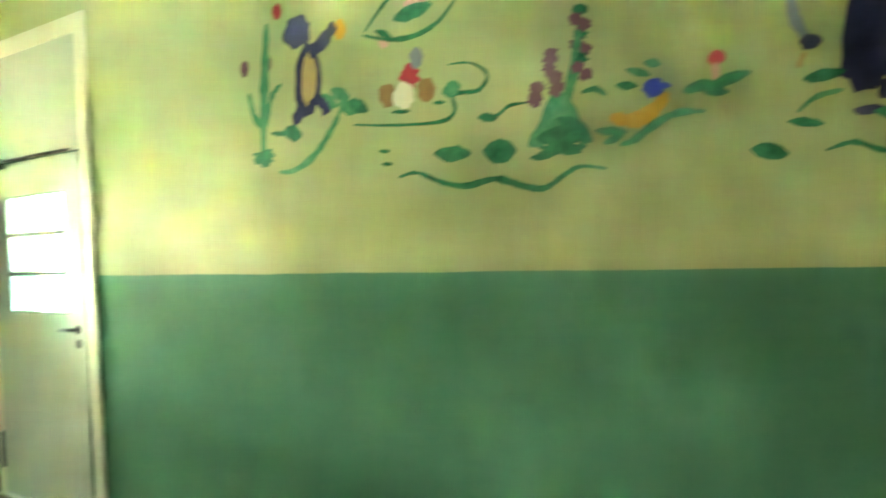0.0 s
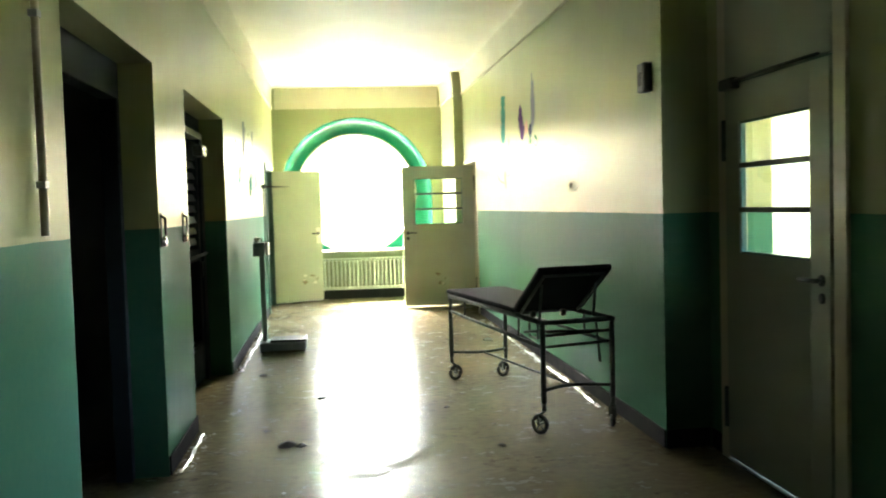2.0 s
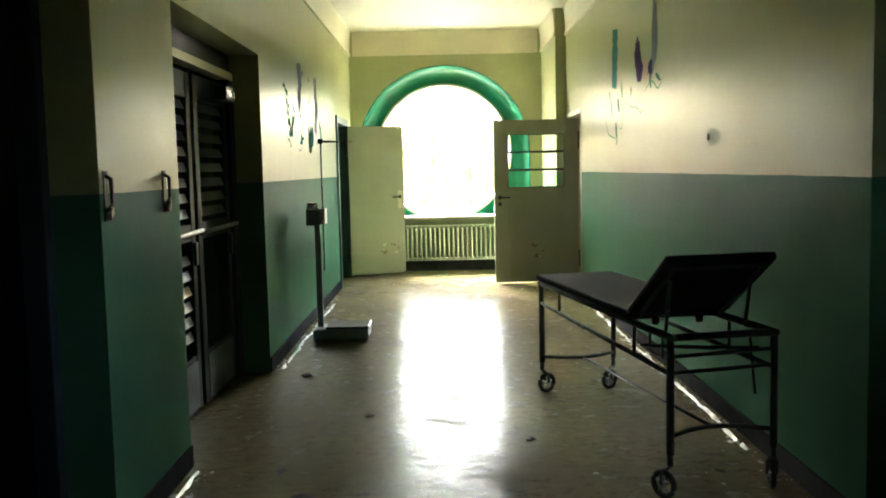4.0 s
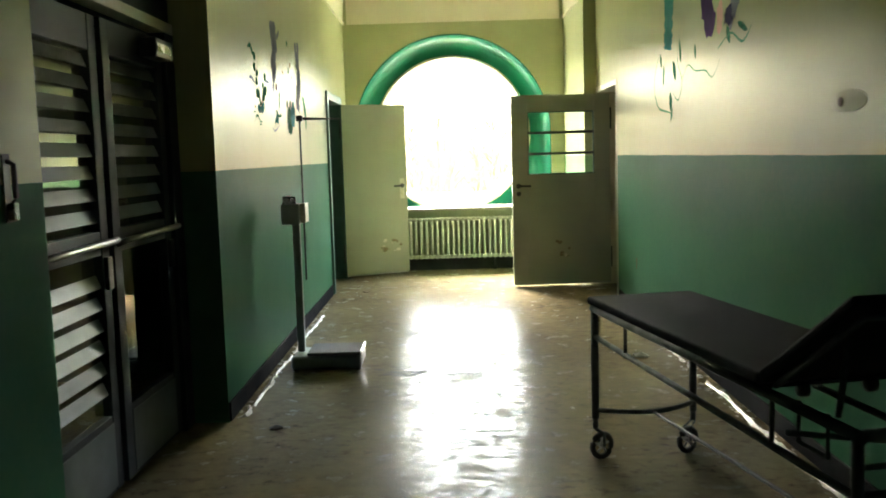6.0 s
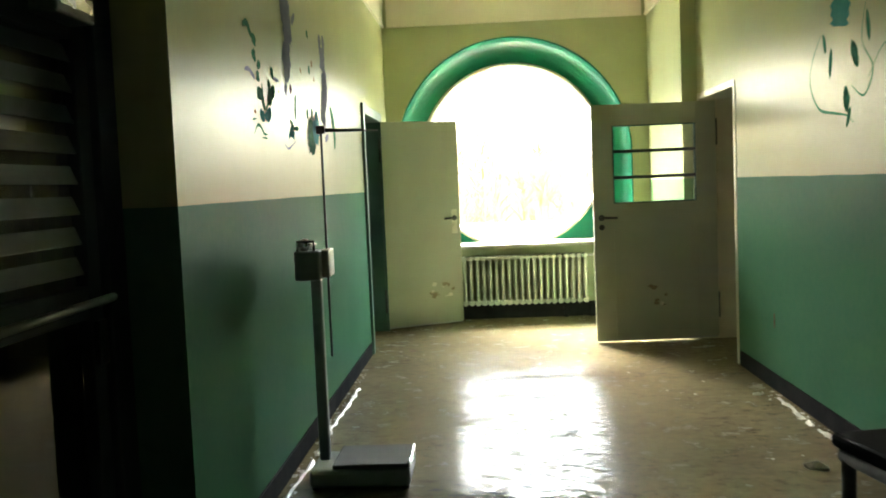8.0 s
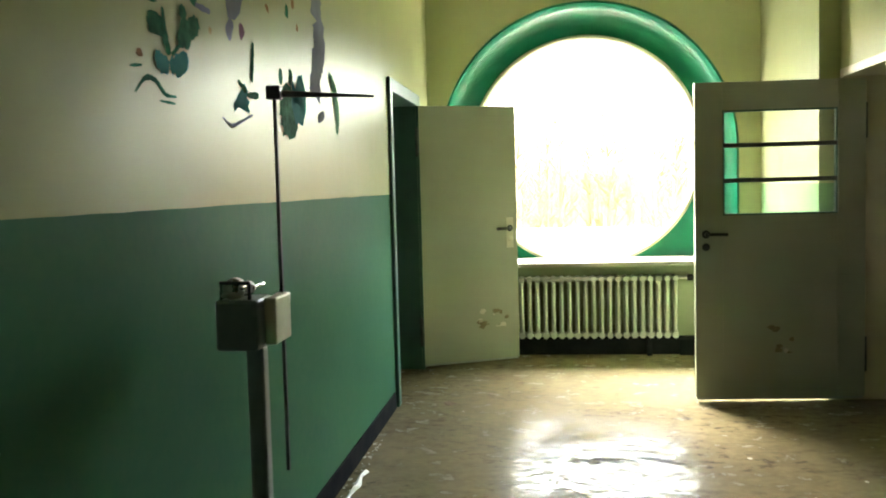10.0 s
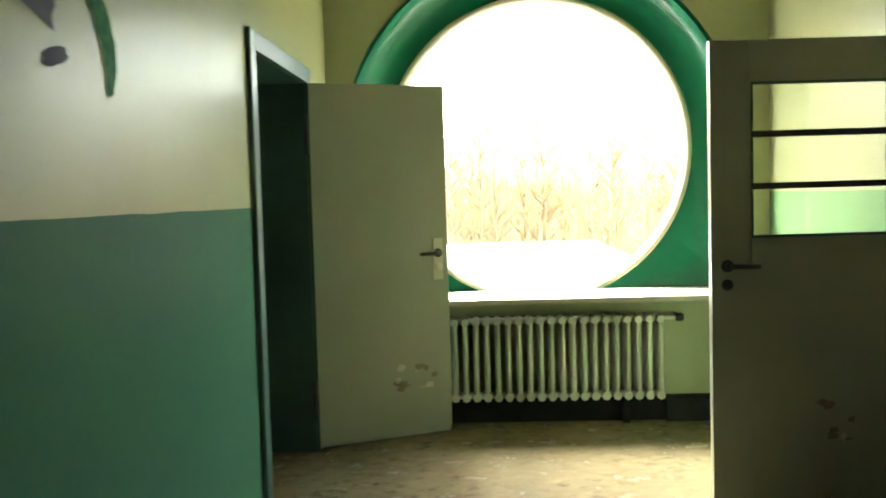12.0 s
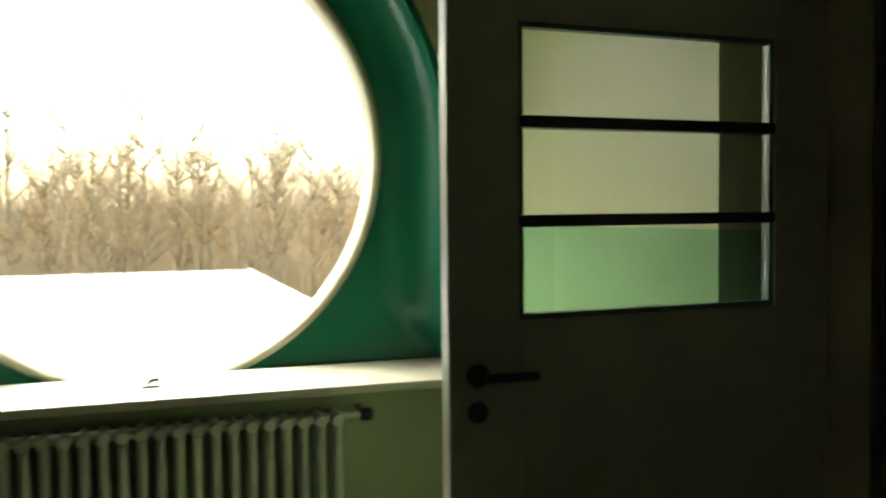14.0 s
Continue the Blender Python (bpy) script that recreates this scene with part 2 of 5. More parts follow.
P_GREY = worn("mural_grey", (0.16, 0.17, 0.21), (0.22, 0.23, 0.26), 0.85, 12.0, 60, 0.2, world_space=True, spec=0.1)
P_TEAL = worn("mural_teal", (0.02, 0.17, 0.15), (0.04, 0.22, 0.19), 0.85, 12.0, 60, 0.2, world_space=True, spec=0.1)
P_PURPLE = worn("mural_purple", (0.05, 0.012, 0.10), (0.08, 0.02, 0.13), 0.85, 12.0, 60, 0.2, world_space=True, spec=0.1)
P_PINK = worn("mural_pink", (0.60, 0.30, 0.26), (0.62, 0.38, 0.3), 0.85, 12.0, 60, 0.2, world_space=True, spec=0.1)
P_CREAM = worn("mural_cream", (0.72, 0.66, 0.48), (0.68, 0.60, 0.40), 0.85, 12.0, 60, 0.2, world_space=True, spec=0.1)


def glass_material():
    m, nodes, links, b = material("window_glass", 0.0)
    b.inputs["Base Color"].default_value = (0.96, 0.98, 0.95, 1)
    b.inputs["Transmission Weight"].default_value = 1.0
    b.inputs["IOR"].default_value = 1.45
    return m


M_GLASS = glass_material()


# ---------------------------------------------------------------- mesh helpers
def box(bm, x0, y0, z0, x1, y1, z1, bevel=0.0):
    vs = [bm.verts.new(p) for p in ((x0, y0, z0), (x1, y0, z0), (x1, y1, z0), (x0, y1, z0), (x0, y0, z1), (x1, y0, z1), (x1, y1, z1), (x0, y1, z1))]
    fs = [bm.faces.new([vs[i] for i in q]) for q in ((0, 3, 2, 1), (4, 5, 6, 7), (0, 1, 5, 4), (1, 2, 6, 5), (2, 3, 7, 6), (3, 0, 4, 7))]
    if bevel > 0:
        es = list({e for f in fs for e in f.edges})
        bmesh.ops.bevel(bm, geom=es, offset=bevel, segments=2, affect="EDGES", profile=0.5)
    return bm


def tube(bm, pts, r, sides=10, closed=False, r_end=None):
    """A round bar along points."""
    pts = [Vector(p) for p in pts]
    n = len(pts)
    rings = []
    for i, p in enumerate(pts):
        a = pts[(i - 1) % n] if closed or i > 0 else p
        c = pts[(i + 1) % n] if closed or i < n - 1 else p
        d = (c - a).normalized()
        ref = Vector((0, 0, 1)) if abs(d.z) < 0.9 else Vector((1, 0, 0))
        u = d.cross(ref).normalized()
        w = d.cross(u)
        rad = r if r_end is None else r + (r_end - r) * i / max(1, n - 1)
        rings.append([bm.verts.new(p + (u * math.cos(2 * math.pi * k / sides) + w * math.sin(2 * math.pi * k / sides)) * rad) for k in range(sides)])
    pairs = list(zip(rings, rings[1:])) + ([(rings[-1], rings[0])] if closed else [])
    for a, c in pairs:
        for k in range(sides):
            f = bm.faces.new((a[k], a[(k + 1) % sides], c[(k + 1) % sides], c[k]))
            f.smooth = True
    if not closed:
        bm.faces.new(rings[0][::-1])
        bm.faces.new(rings[-1])
    return bm


def lathe(bm, profile, sides=24, axis="z", at=(0, 0, 0)):
    """Turns (radius, height) pairs about an axis."""
    rings = []
    for r, h in profile:
        ring = []
        for k in range(sides):
            a = 2 * math.pi * k / sides
            c, s = r * math.cos(a), r * math.sin(a)
            p = {"z": (c, s, h), "x": (h, c, s), "y": (c, h, s)}[axis]
            ring.append(bm.verts.new(Vector(p) + Vector(at)))
        rings.append(ring)
    for a, c in zip(rings, rings[1:]):
        for k in range(sides):
            f = bm.faces.new((a[k], a[(k + 1) % sides], c[(k + 1) % sides], c[k]))
            f.smooth = True
    bm.faces.new(rings[0][::-1])
    bm.faces.new(rings[-1])
    return bm


def part(name, bm, mat, parent=None, label="", m=None):
    """Links a bmesh as one mesh object, under a thing or under a part."""
    bmesh.ops.recalc_face_normals(bm, faces=bm.faces)
    me = bpy.data.meshes.new(name)
    bm.to_mesh(me)
    bm.free()
    me.materials.append(mat)
    ob = new(name, me)
    if parent is not None:
        ob.parent = parent
    if m is not None:
        ob.matrix_basis = m
    if label:
        tagged(ob, label=label)
    return ob


def thing(name, m, label, category, group="", kind=""):
    ob = new(name)
    ob.empty_display_size = 0.1
    ob.matrix_basis = m
    return tagged(ob, label, category, group, kind)


def structure(name, bm, mat, label, category):
    return tagged(part(name, bm, mat), label, category, kind="structure")


def B():
    return bmesh.new()


def wall_y(bm, x0, x1, y0, y1, z1, openings, z0=0.0):
    """A wall along y between x0 and x1, with openings (ya, yb, za, zb)."""
    y = y0
    for ya, yb, za, zb in sorted(openings):
        box(bm, x0, y, z0, x1, ya, z1)
        if za > z0:
            box(bm, x0, ya, z0, x1, yb, za)
        if zb < z1:
            box(bm, x0, ya, zb, x1, yb, z1)
        y = yb
    box(bm, x0, y, z0, x1, y1, z1)
    return bm


def wall_x(bm, y0, y1, x0, x1, z1, openings, z0=0.0):
    x = x0
    for xa, xb, za, zb in sorted(openings):
        box(bm, x, y0, z0, xa, y1, z1)
        if za > z0:
            box(bm, xa, y0, z0, xb, y1, za)
        if zb < z1:
            box(bm, xa, y0, zb, xb, y1, z1)
        x = xb
    box(bm, x, y0, z0, x1, y1, z1)
    return bm


# ---------------------------------------------------------------- structure
H = 3.36           # ceiling
W = 2.82           # corridor width
HALL = 3.10        # hall wall
Y_BACK = -2.6
Y_END = 15.83      # inner face of the window wall
BAY = 2.69         # side wall of the window bay
Y_STEP = 14.24
N1 = (4.61, 6.278, 2.257)
N2 = (7.287, 9.36, 2.252)
LD = (13.985, 15.165, 2.05)
RD = (13.085, 14.205, 2.05)
HD = (4.855, 5.985, 2.72)

floor = structure("floor", box(B(), -4.2, Y_BACK - 0.3, -0.25, 6.2, Y_END + 0.3, 0.0), M_FLOOR, "worn grey-brown linoleum floor, polished and dusty", "floor")
ceiling = structure("ceiling", box(B(), -4.2, Y_BACK - 0.3, H, 6.2, Y_END + 0.6, H + 0.3), M_CEIL, "whitewashed flat plaster ceiling", "ceiling")

structure("wall_west", wall_y(B(), -0.28, 0.0, Y_BACK, Y_END, H,
          [(N1[0], N1[1], 0, N1[2]), (N2[0], N2[1], 0, N2[2]), (LD[0], LD[1], 0, LD[2])]), M_WALL,
          "corridor wall, cream over green gloss paint, peeling in places", "wall")
structure("wall_east", wall_y(B(), W, W + 0.32, 6.235, Y_STEP, H, [(RD[0], RD[1], 0, RD[2])]), M_WALL,
          "corridor wall, cream over green gloss paint, glossy", "wall")
structure("wall_hall", wall_y(B(), HALL, HALL + 0.26, Y_BACK, 6.235, H, [(HD[0], HD[1], 0, HD[2])]), M_WALL,
          "hall wall with a children's mural above green gloss paint", "wall")
structure("wall_south", wall_x(B(), Y_BACK - 0.3, Y_BACK, -4.2, 6.2, H, []), M_WALL,
          "plain painted end wall of the hall", "wall")
structure("wall_bay", box(B(), BAY, Y_STEP + 0.002, 0, BAY + 0.5, Y_END, H, 0.0), M_BAY, "pale yellow-green side wall of the window bay", "wall")

# window wall with its round opening and rounded green splay
CX, CZ, RG, RO = 1.306, 1.670, 0.945, 1.215
ZB = 0.765         # the arched niche round the window stands on the sill


def niche_radius(a):
    """Distance from the window's middle to the edge of its niche: a round arch on straight sides."""
    c, s = math.cos(a), math.sin(a)
    if s >= 0:
        return RO
    return min(RO / abs(c) if abs(c) > 1e-9 else 1e9, (CZ - ZB) / abs(s))


bm = B()
N = 96
x0, x1 = -0.28, BAY + 0.5
def rect_hit(a):
    c, s = math.cos(a), math.sin(a)
    t = min(((x1 - CX) / c if c > 0 else (x0 - CX) / c) if abs(c) > 1e-9 else 1e9, ((H - CZ) / s if s > 0 else (0.0 - CZ) / s) if abs(s) > 1e-9 else 1e9)
    return CX + c * t, CZ + s * t
corner_angles = [math.atan2(z - CZ, x - CX) for x in (x0, x1) for z in (0.0, H)] + [math.atan2(ZB - CZ, q * RO) for q in (-1, 1)]
angles = sorted([2 * math.pi * k / N - math.pi for k in range(N)] + corner_angles)
outer_loop = []
inner_loop = []
for a in angles:
    px, pz = rect_hit(a)
    outer_loop.append((bm.verts.new((px, Y_END, pz)), bm.verts.new((px, Y_END + 0.55, pz))))
    c, s = math.cos(a), math.sin(a)
    rn = niche_radius(a)
    inner_loop.append((bm.verts.new((CX + rn * c, Y_END, CZ + rn * s)), bm.verts.new((CX + rn * c, Y_END + 0.55, CZ + rn * s))))
for i in range(len(angles)):
    j = (i + 1) % len(angles)
    for side in (0, 1):
        bm.faces.new((outer_loop[i][side], outer_loop[j][side], inner_loop[j][side], inner_loop[i][side]))
    bm.faces.new((outer_loop[i][0], outer_loop[j][0], outer_loop[j][1], outer_loop[i][1]))
    bm.faces.new((inner_loop[i][0], inner_loop[j][0], inner_loop[j][1], inner_loop[i][1]))
structure("wall_north", bm, M_END, "pale yellow-green end wall with a big round window", "wall")


def ring(bm, profile, sides=96):
    """A closed ring about the window's axis from (radius, y) pairs."""
    loops = []
    for k in range(sides):
        a = 2 * math.pi * k / sides
        loops.append([bm.verts.new((CX + r * math.cos(a), y, CZ + r * math.sin(a))) for r, y in profile])
    n = len(profile)
    for k in range(sides):
        p, q = loops[k], loops[(k + 1) % sides]
        for i in range(n):
            f = bm.faces.new((p[i], p[(i + 1) % n], q[(i + 1) % n], q[i]))
            f.smooth = True
    return bm


window = thing("window_1", Matrix.Identity(4), "large round window with a rounded green surround", "window", kind="structure")
bm = B()
loops = []
DEEP = 0.29
for a in angles:
    c, s = math.cos(a), math.sin(a)
    rn = niche_radius(a)
    fr = 0.21 if s > -1e-6 or RO / max(abs(c), 1e-9) < (CZ - ZB) / abs(s) else 0.01
    edge = [(rn - 0.003, Y_END - 0.003)] + [(rn - 0.003 - fr + fr * math.cos(radians(q)), Y_END + DEEP - fr + fr * math.sin(radians(q))) for q in range(0, 91, 9)]
    edge = [(max(r, RG + 0.03), y) for r, y in edge] + [(RG + 0.03, Y_END + DEEP), (RG + 0.03, Y_END + 0.52), (max(rn - 0.004, RG + 0.04), Y_END + 0.52)]
    loops.append([bm.verts.new((CX + r * c, y, CZ + r * s)) for r, y in edge])
for i in range(len(loops)):
    p, q = loops[i], loops[(i + 1) % len(loops)]
    for k in range(len(p)):
        bm.faces.new((p[k], p[(k + 1) % len(p)], q[(k + 1) % len(p)], q[k])).smooth = True
part("surround", bm, M_RING, window, "arched green niche with rounded edges")
part("window_frame", ring(B(), [(RG + 0.036, Y_END + 0.272), (RG + 0.012, Y_END + 0.272), (RG + 0.002, Y_END + 0.295), (RG - 0.012, Y_END + 0.33), (RG - 0.012, Y_END + 0.37), (RG + 0.028, Y_END + 0.38)]), M_FRAME, window, "slim cream round frame")
bm = B()
lathe(bm, [(RG - 0.005, Y_END + 0.345), (RG - 0.005, Y_END + 0.350)], 96, "y", (CX, 0, CZ))
pane = part("pane", bm, M_GLASS, window, "clear round pane")
pane.visible_shadow = False

# cove along the tops of the walls
def cove(bm, p0, p1, inward, drop=0.30, reach=0.04):
    """A plaster cove between wall and ceiling from p0 to p1 (x, y), curving inward."""
    p0, p1, d = Vector((*p0, 0)), Vector((*p1, 0)), Vector((*inward, 0))
    prof = [(0.0, H - drop - 0.035), (0.022, H - drop - 0.035), (0.022, H - drop)] + [(reach - (reach - 0.012) * math.cos(radians(a)), H - drop + (drop - 0.004) * math.sin(radians(a))) for a in range(0, 91, 15)] + [(0.0, H - 0.004)]
    rows = [[bm.verts.new(p + d * o + Vector((0, 0, z))) for o, z in prof] for p in (p0, p1)]
    for i in range(len(prof)):
        bm.faces.new((rows[0][i], rows[0][(i + 1) % len(prof)], rows[1][(i + 1) % len(prof)], rows[1][i]))
    bm.faces.new(rows[0])
    bm.faces.new(rows[1][::-1])
    return bm


structure("trim_west", cove(B(), (0, Y_BACK), (0, Y_END), (1, 0)), M_CEIL, "plaster cove under the ceiling", "cornice")
structure("trim_east", cove(B(), (W, 6.235), (W, Y_STEP), (-1, 0)), M_CEIL, "plaster cove under the ceiling", "cornice")
structure("trim_bay", cove(B(), (BAY, Y_STEP), (BAY, Y_END), (-1, 0)), M_CEIL, "plaster cove under the ceiling", "cornice")
structure("trim_hall", cove(B(), (HALL, Y_BACK), (HALL, 6.235), (-1, 0)), M_CEIL, "plaster cove under the ceiling", "cornice")
structure("trim_north", cove(B(), (0.05, Y_END), (BAY - 0.05, Y_END), (0, -1), 0.30, 0.035), M_CEIL, "plaster cove above the round window", "cornice")


def plinth(name, x0, y0, x1, y1, h=0.11):
    structure(name, box(B(), x0, y0, 0.0, x1, y1, h, 0.006), M_PLINTH, "dark painted skirting along the wall's foot", "skirting")


plinth("baseboard", 0.0, Y_BACK, 0.012, N1[0])
plinth("baseboard", 0.0, N1[1] + 0.01, 0.012, N2[0])
plinth("baseboard", 0.0, N2[1] + 0.01, 0.012, LD[0] - 0.1)
plinth("baseboard", W - 0.012, 6.235, W, RD[0] - 0.06)
plinth("baseboard", HALL - 0.012, Y_BACK, HALL, HD[0] - 0.1)
plinth("baseboard", HALL - 0.012, HD[1] + 0.02, HALL, 6.22)
plinth("baseboard", W, 6.223, HALL - 0.012, 6.235)
plinth("baseboard", BAY - 0.012, Y_STEP, BAY, Y_END)
plinth("baseboard", 2.02, Y_END - 0.16, BAY - 0.012, Y_END, 0.13)

# rooms behind the openings
structure("wall_room_east", box(B(), HALL + 0.26, 8.25, 0, 5.8, 8.45, H), M_ROOM, "sunny yellow plaster wall of a side room", "wall")
structure("wall_room_south", box(B(), HALL + 0.26, 2.75, 0, 5.8, 2.95, H), M_ROOM, "yellow plaster wall of a side room", "wall")
structure("wall_room_outer", wall_y(B(), 5.6, 5.8, 2.95, 8.25, H, [(4.75, 7.85, 0.6, 3.0)]), M_ROOM, "outer wall of a side room with a wide window opening", "wall")
structure("wall_outer_east", wall_y(B(), 6.0, 6.2, 8.45, Y_END + 0.3, H, []), M_ROOM, "outer wall of dim rooms", "wall")
structure("wall_outer_south", box(B(), HALL + 0.26, Y_BACK, 0, 3.6, 2.75, H), M_ROOM, "thick outer wall behind the hall", "wall")
structure("wall_tiled", box(B(), W + 0.32, 11.1, 0, 6.0, 11.3, H), M_TILE, "tiled side wall of a washroom", "wall")
structure("wall_washroom", box(B(), BAY + 0.5, 15.45, 0, 6.0, Y_END + 0.3, H), M_TILE, "tiled end wall of a washroom", "wall")
# the west rooms' gloom is in their darkened plaster colour
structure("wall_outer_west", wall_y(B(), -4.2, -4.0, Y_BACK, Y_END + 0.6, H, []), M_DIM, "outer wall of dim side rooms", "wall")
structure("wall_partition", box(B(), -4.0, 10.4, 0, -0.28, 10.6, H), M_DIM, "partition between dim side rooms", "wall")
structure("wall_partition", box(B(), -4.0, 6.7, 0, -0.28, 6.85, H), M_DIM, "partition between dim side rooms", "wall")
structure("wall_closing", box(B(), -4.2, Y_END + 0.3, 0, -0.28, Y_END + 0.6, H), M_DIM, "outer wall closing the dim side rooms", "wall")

# ---------------------------------------------------------------- doors
def door_leaf(name, m, width, height, glazed, hinge_sign, label, plate_face):
    """A flat enamelled door leaf along local x from the hinge at 0; local y is its thickness."""
    d = thing(name, m, label, "door", kind="structure")
    t = 0.042
    bm = B()
    if glazed:
        gx0, gx1, gz0, gz1 = glazed
        box(bm, 0, 0, 0.0, gx0, t, height, 0.003)
        box(bm, gx1, 0, 0.0, width, t, height, 0.003)
        box(bm, gx0, 0.0, 0.0, gx1, t, gz0)
        box(bm, gx0, 0.0, gz1, gx1, t, height)
    else:
        box(bm, 0, 0, 0, width, t, height, 0.004)
    leaf = part("leaf", bm, M_CREAMDOOR, d)
    if glazed:
        bm = B()
        for za, zb in ((gz0, gz0 + 0.012), (gz1 - 0.012, gz1)):
            box(bm, gx0, 0.006, za, gx1, t - 0.006, zb)
        for xa, xb in ((gx0, gx0 + 0.012), (gx1 - 0.012, gx1)):
            box(bm, xa, 0.006, gz0 + 0.012, xb, t - 0.006, gz1 - 0.012)
        part("glazing_bead", bm, M_STEEL_GREEN, d, "dark glazing bead")
        for k in (1, 2):
            z = gz0 + (gz1 - gz0) * k / 3
            part("glazing_bar", box(B(), gx0 + 0.002, -0.004, z - 0.0135, gx1 - 0.002, t + 0.004, z + 0.0135, 0.003), M_BLACK, d, "dark glazing bar")
        g = part("pane", box(B(), gx0 + 0.012, t / 2 - 0.002, gz0 + 0.012, gx1 - 0.012, t / 2 + 0.002, gz1 - 0.012), M_GLASS, d, "clear glass pane")
        g.visible_shadow = False
    # lever and rosettes on both faces
    hx = width - 0.065
    for face, s in ((0.0, -1), (t, 1)):
        bm = B()
        lathe(bm, [(0.026, face), (0.026, face + s * 0.008), (0.022, face + s * 0.012)], 20, "y", (hx, 0, 1.035))
        lathe(bm, [(0.011, face + s * 0.012), (0.011, face + s * 0.045)], 14, "y", (hx, 0, 1.035))
        tube(bm, [(hx, face + s * 0.045, 1.035), (hx - 0.03, face + s * 0.047, 1.035), (hx - 0.125, face + s * 0.045, 1.033)], 0.0105, 10)
        part("handle", bm, M_BLACK, d, "black plastic lever handle")
        bm = B()
        lathe(bm, [(0.024, face), (0.024, face + s * 0.007), (0.018, face + s * 0.011), (0.006, face + s * 0.012)], 20, "y", (hx, 0, 0.955))
        part("keyhole_rosette", bm, M_WHITEPLASTIC if plate_face else M_BLACK, d)
        if plate_face:
            lo, hi = sorted((face + s * 0.001, face + s * 0.006))
            part("handle_plate", box(B(), hx - 0.03, lo, 0.88, hx + 0.03, hi, 1.12, 0.002), M_WHITEPLASTIC, d, "pale handle plate")
    for z in (0.26, 1.72):
        part("hinge", tube(B(), [(-0.008, hinge_sign, z - 0.11), (-0.008, hinge_sign, z + 0.11)], 0.017, 10), M_TUBE, d, "dark steel barrel hinge")
    part("kick_strip", box(B(), 0.01, 0.004, -0.014, width - 0.01, t - 0.004, 0.0), M_ALU, d, "pale worn bottom edge")
    return d


def scuffs(parent, u0, z0, face, s, seed, n=9, spread=0.16):
    """Torn-off paint patches low on a door."""
    rng = random.Random(seed)
    for k in range(n):
        cu, cz = u0 + rng.uniform(-spread, spread), z0 + rng.uniform(-0.09, 0.09)
        a, c = rng.uniform(0.008, 0.034), rng.uniform(0.005, 0.022)
        bm = B()
        pts = []
        for i in range(9):
            w = 2 * math.pi * i / 9
            q = rng.uniform(0.6, 1.2)
            pts.append((cu + a * q * math.cos(w), face + s * 0.0015, cz + c * q * math.sin(w)))
        v = [bm.verts.new(p) for p in pts]
        f = bm.faces.new(v)
        ex = bmesh.ops.extrude_face_region(bm, geom=[f])
        bmesh.ops.translate(bm, verts=[e for e in ex["geom"] if isinstance(e, bmesh.types.BMVert)], vec=(0, -s * 0.0012, 0))
        part("scuff", bm, M_SCUFF if rng.random() < 0.85 else M_DUST, parent, "patch of torn paint")


def along(x0, y0, x1, y1, z=0.02):
    """The pose of a leaf whose hinge stands at the first point and whose edge points to the second."""
    return pose(x0, y0, z, 0, 0, math.degrees(math.atan2(y1 - y0, x1 - x0)))


RDW = 1.038
d_right = door_leaf("door_1", along(2.938, 14.178, 1.902, 14.120, 0.030), RDW, 1.975, (0.168, 0.868, 1.149, 1.802), 0.0,
                    "open cream door with a barred glass pane, standing across the corridor", False)
d_left = door_leaf("door_2", along(0.012, 15.148, 0.738, 15.503, 0.030), 0.808, 1.995, None, 0.0,
                   "open plain cream door with torn paint low down", True)
d_hall = door_leaf("door_3", along(HALL - 0.028, HD[1] - 0.035, HALL - 0.028, HD[0] + 0.045, 0.035), HD[1] - HD[0] - 0.08, 2.01, (0.168, 0.885, 1.115, 1.81), 0.0,
                   "closed cream door with a barred glass pane", False)

scuffs(d_right, 0.50, 0.36, 0.042, 1, 3, 7, 0.10)
scuffs(d_left, 0.58, 0.34, 0.0, -1, 5, 12, 0.13)


def frame_y(name, x_face, sgn, ya, yb, top, mat, label, proud=0.022, wide=0.085, depth=0.10):
    """A door frame in a wall along y: two jambs and a head, lapping over the wall's face."""
    f = thing(name, Matrix.Identity(4), label, "door frame", kind="structure")
    xa, xb = sorted((x_face + sgn * proud, x_face - sgn * depth))
    for y0, y1 in ((ya - wide + 0.03, ya + 0.03), (yb - 0.03, yb + wide - 0.03)):
        bm = B()
        lo, hi = sorted((x_face + sgn * 0.002, x_face + sgn * proud))
        box(bm, lo, y0, 0.0, hi, y1, top + wide - 0.03, 0.004)
        ylo, yhi = (ya + 0.001, ya + 0.03) if y0 < (ya + yb) / 2 - 0.2 else (yb - 0.03, yb - 0.001)
        lo2, hi2 = sorted((x_face + sgn * 0.002, x_face - sgn * depth))
        box(bm, lo2, ylo, 0.0, hi2, yhi, top - 0.001, 0.003)
        part("jamb", bm, mat, f)
    bm = B()
    lo, hi = sorted((x_face + sgn * 0.002, x_face + sgn * proud))
    box(bm, lo, ya + 0.031, top - 0.03, hi, yb - 0.031, top + wide - 0.03, 0.004)
    lo2, hi2 = sorted((x_face + sgn * 0.001, x_face - sgn * depth))
    box(bm, lo2, ya + 0.031, top - 0.03, hi2, yb - 0.031, top - 0.001, 0.003)
    part("head", bm, mat, f)
    return f


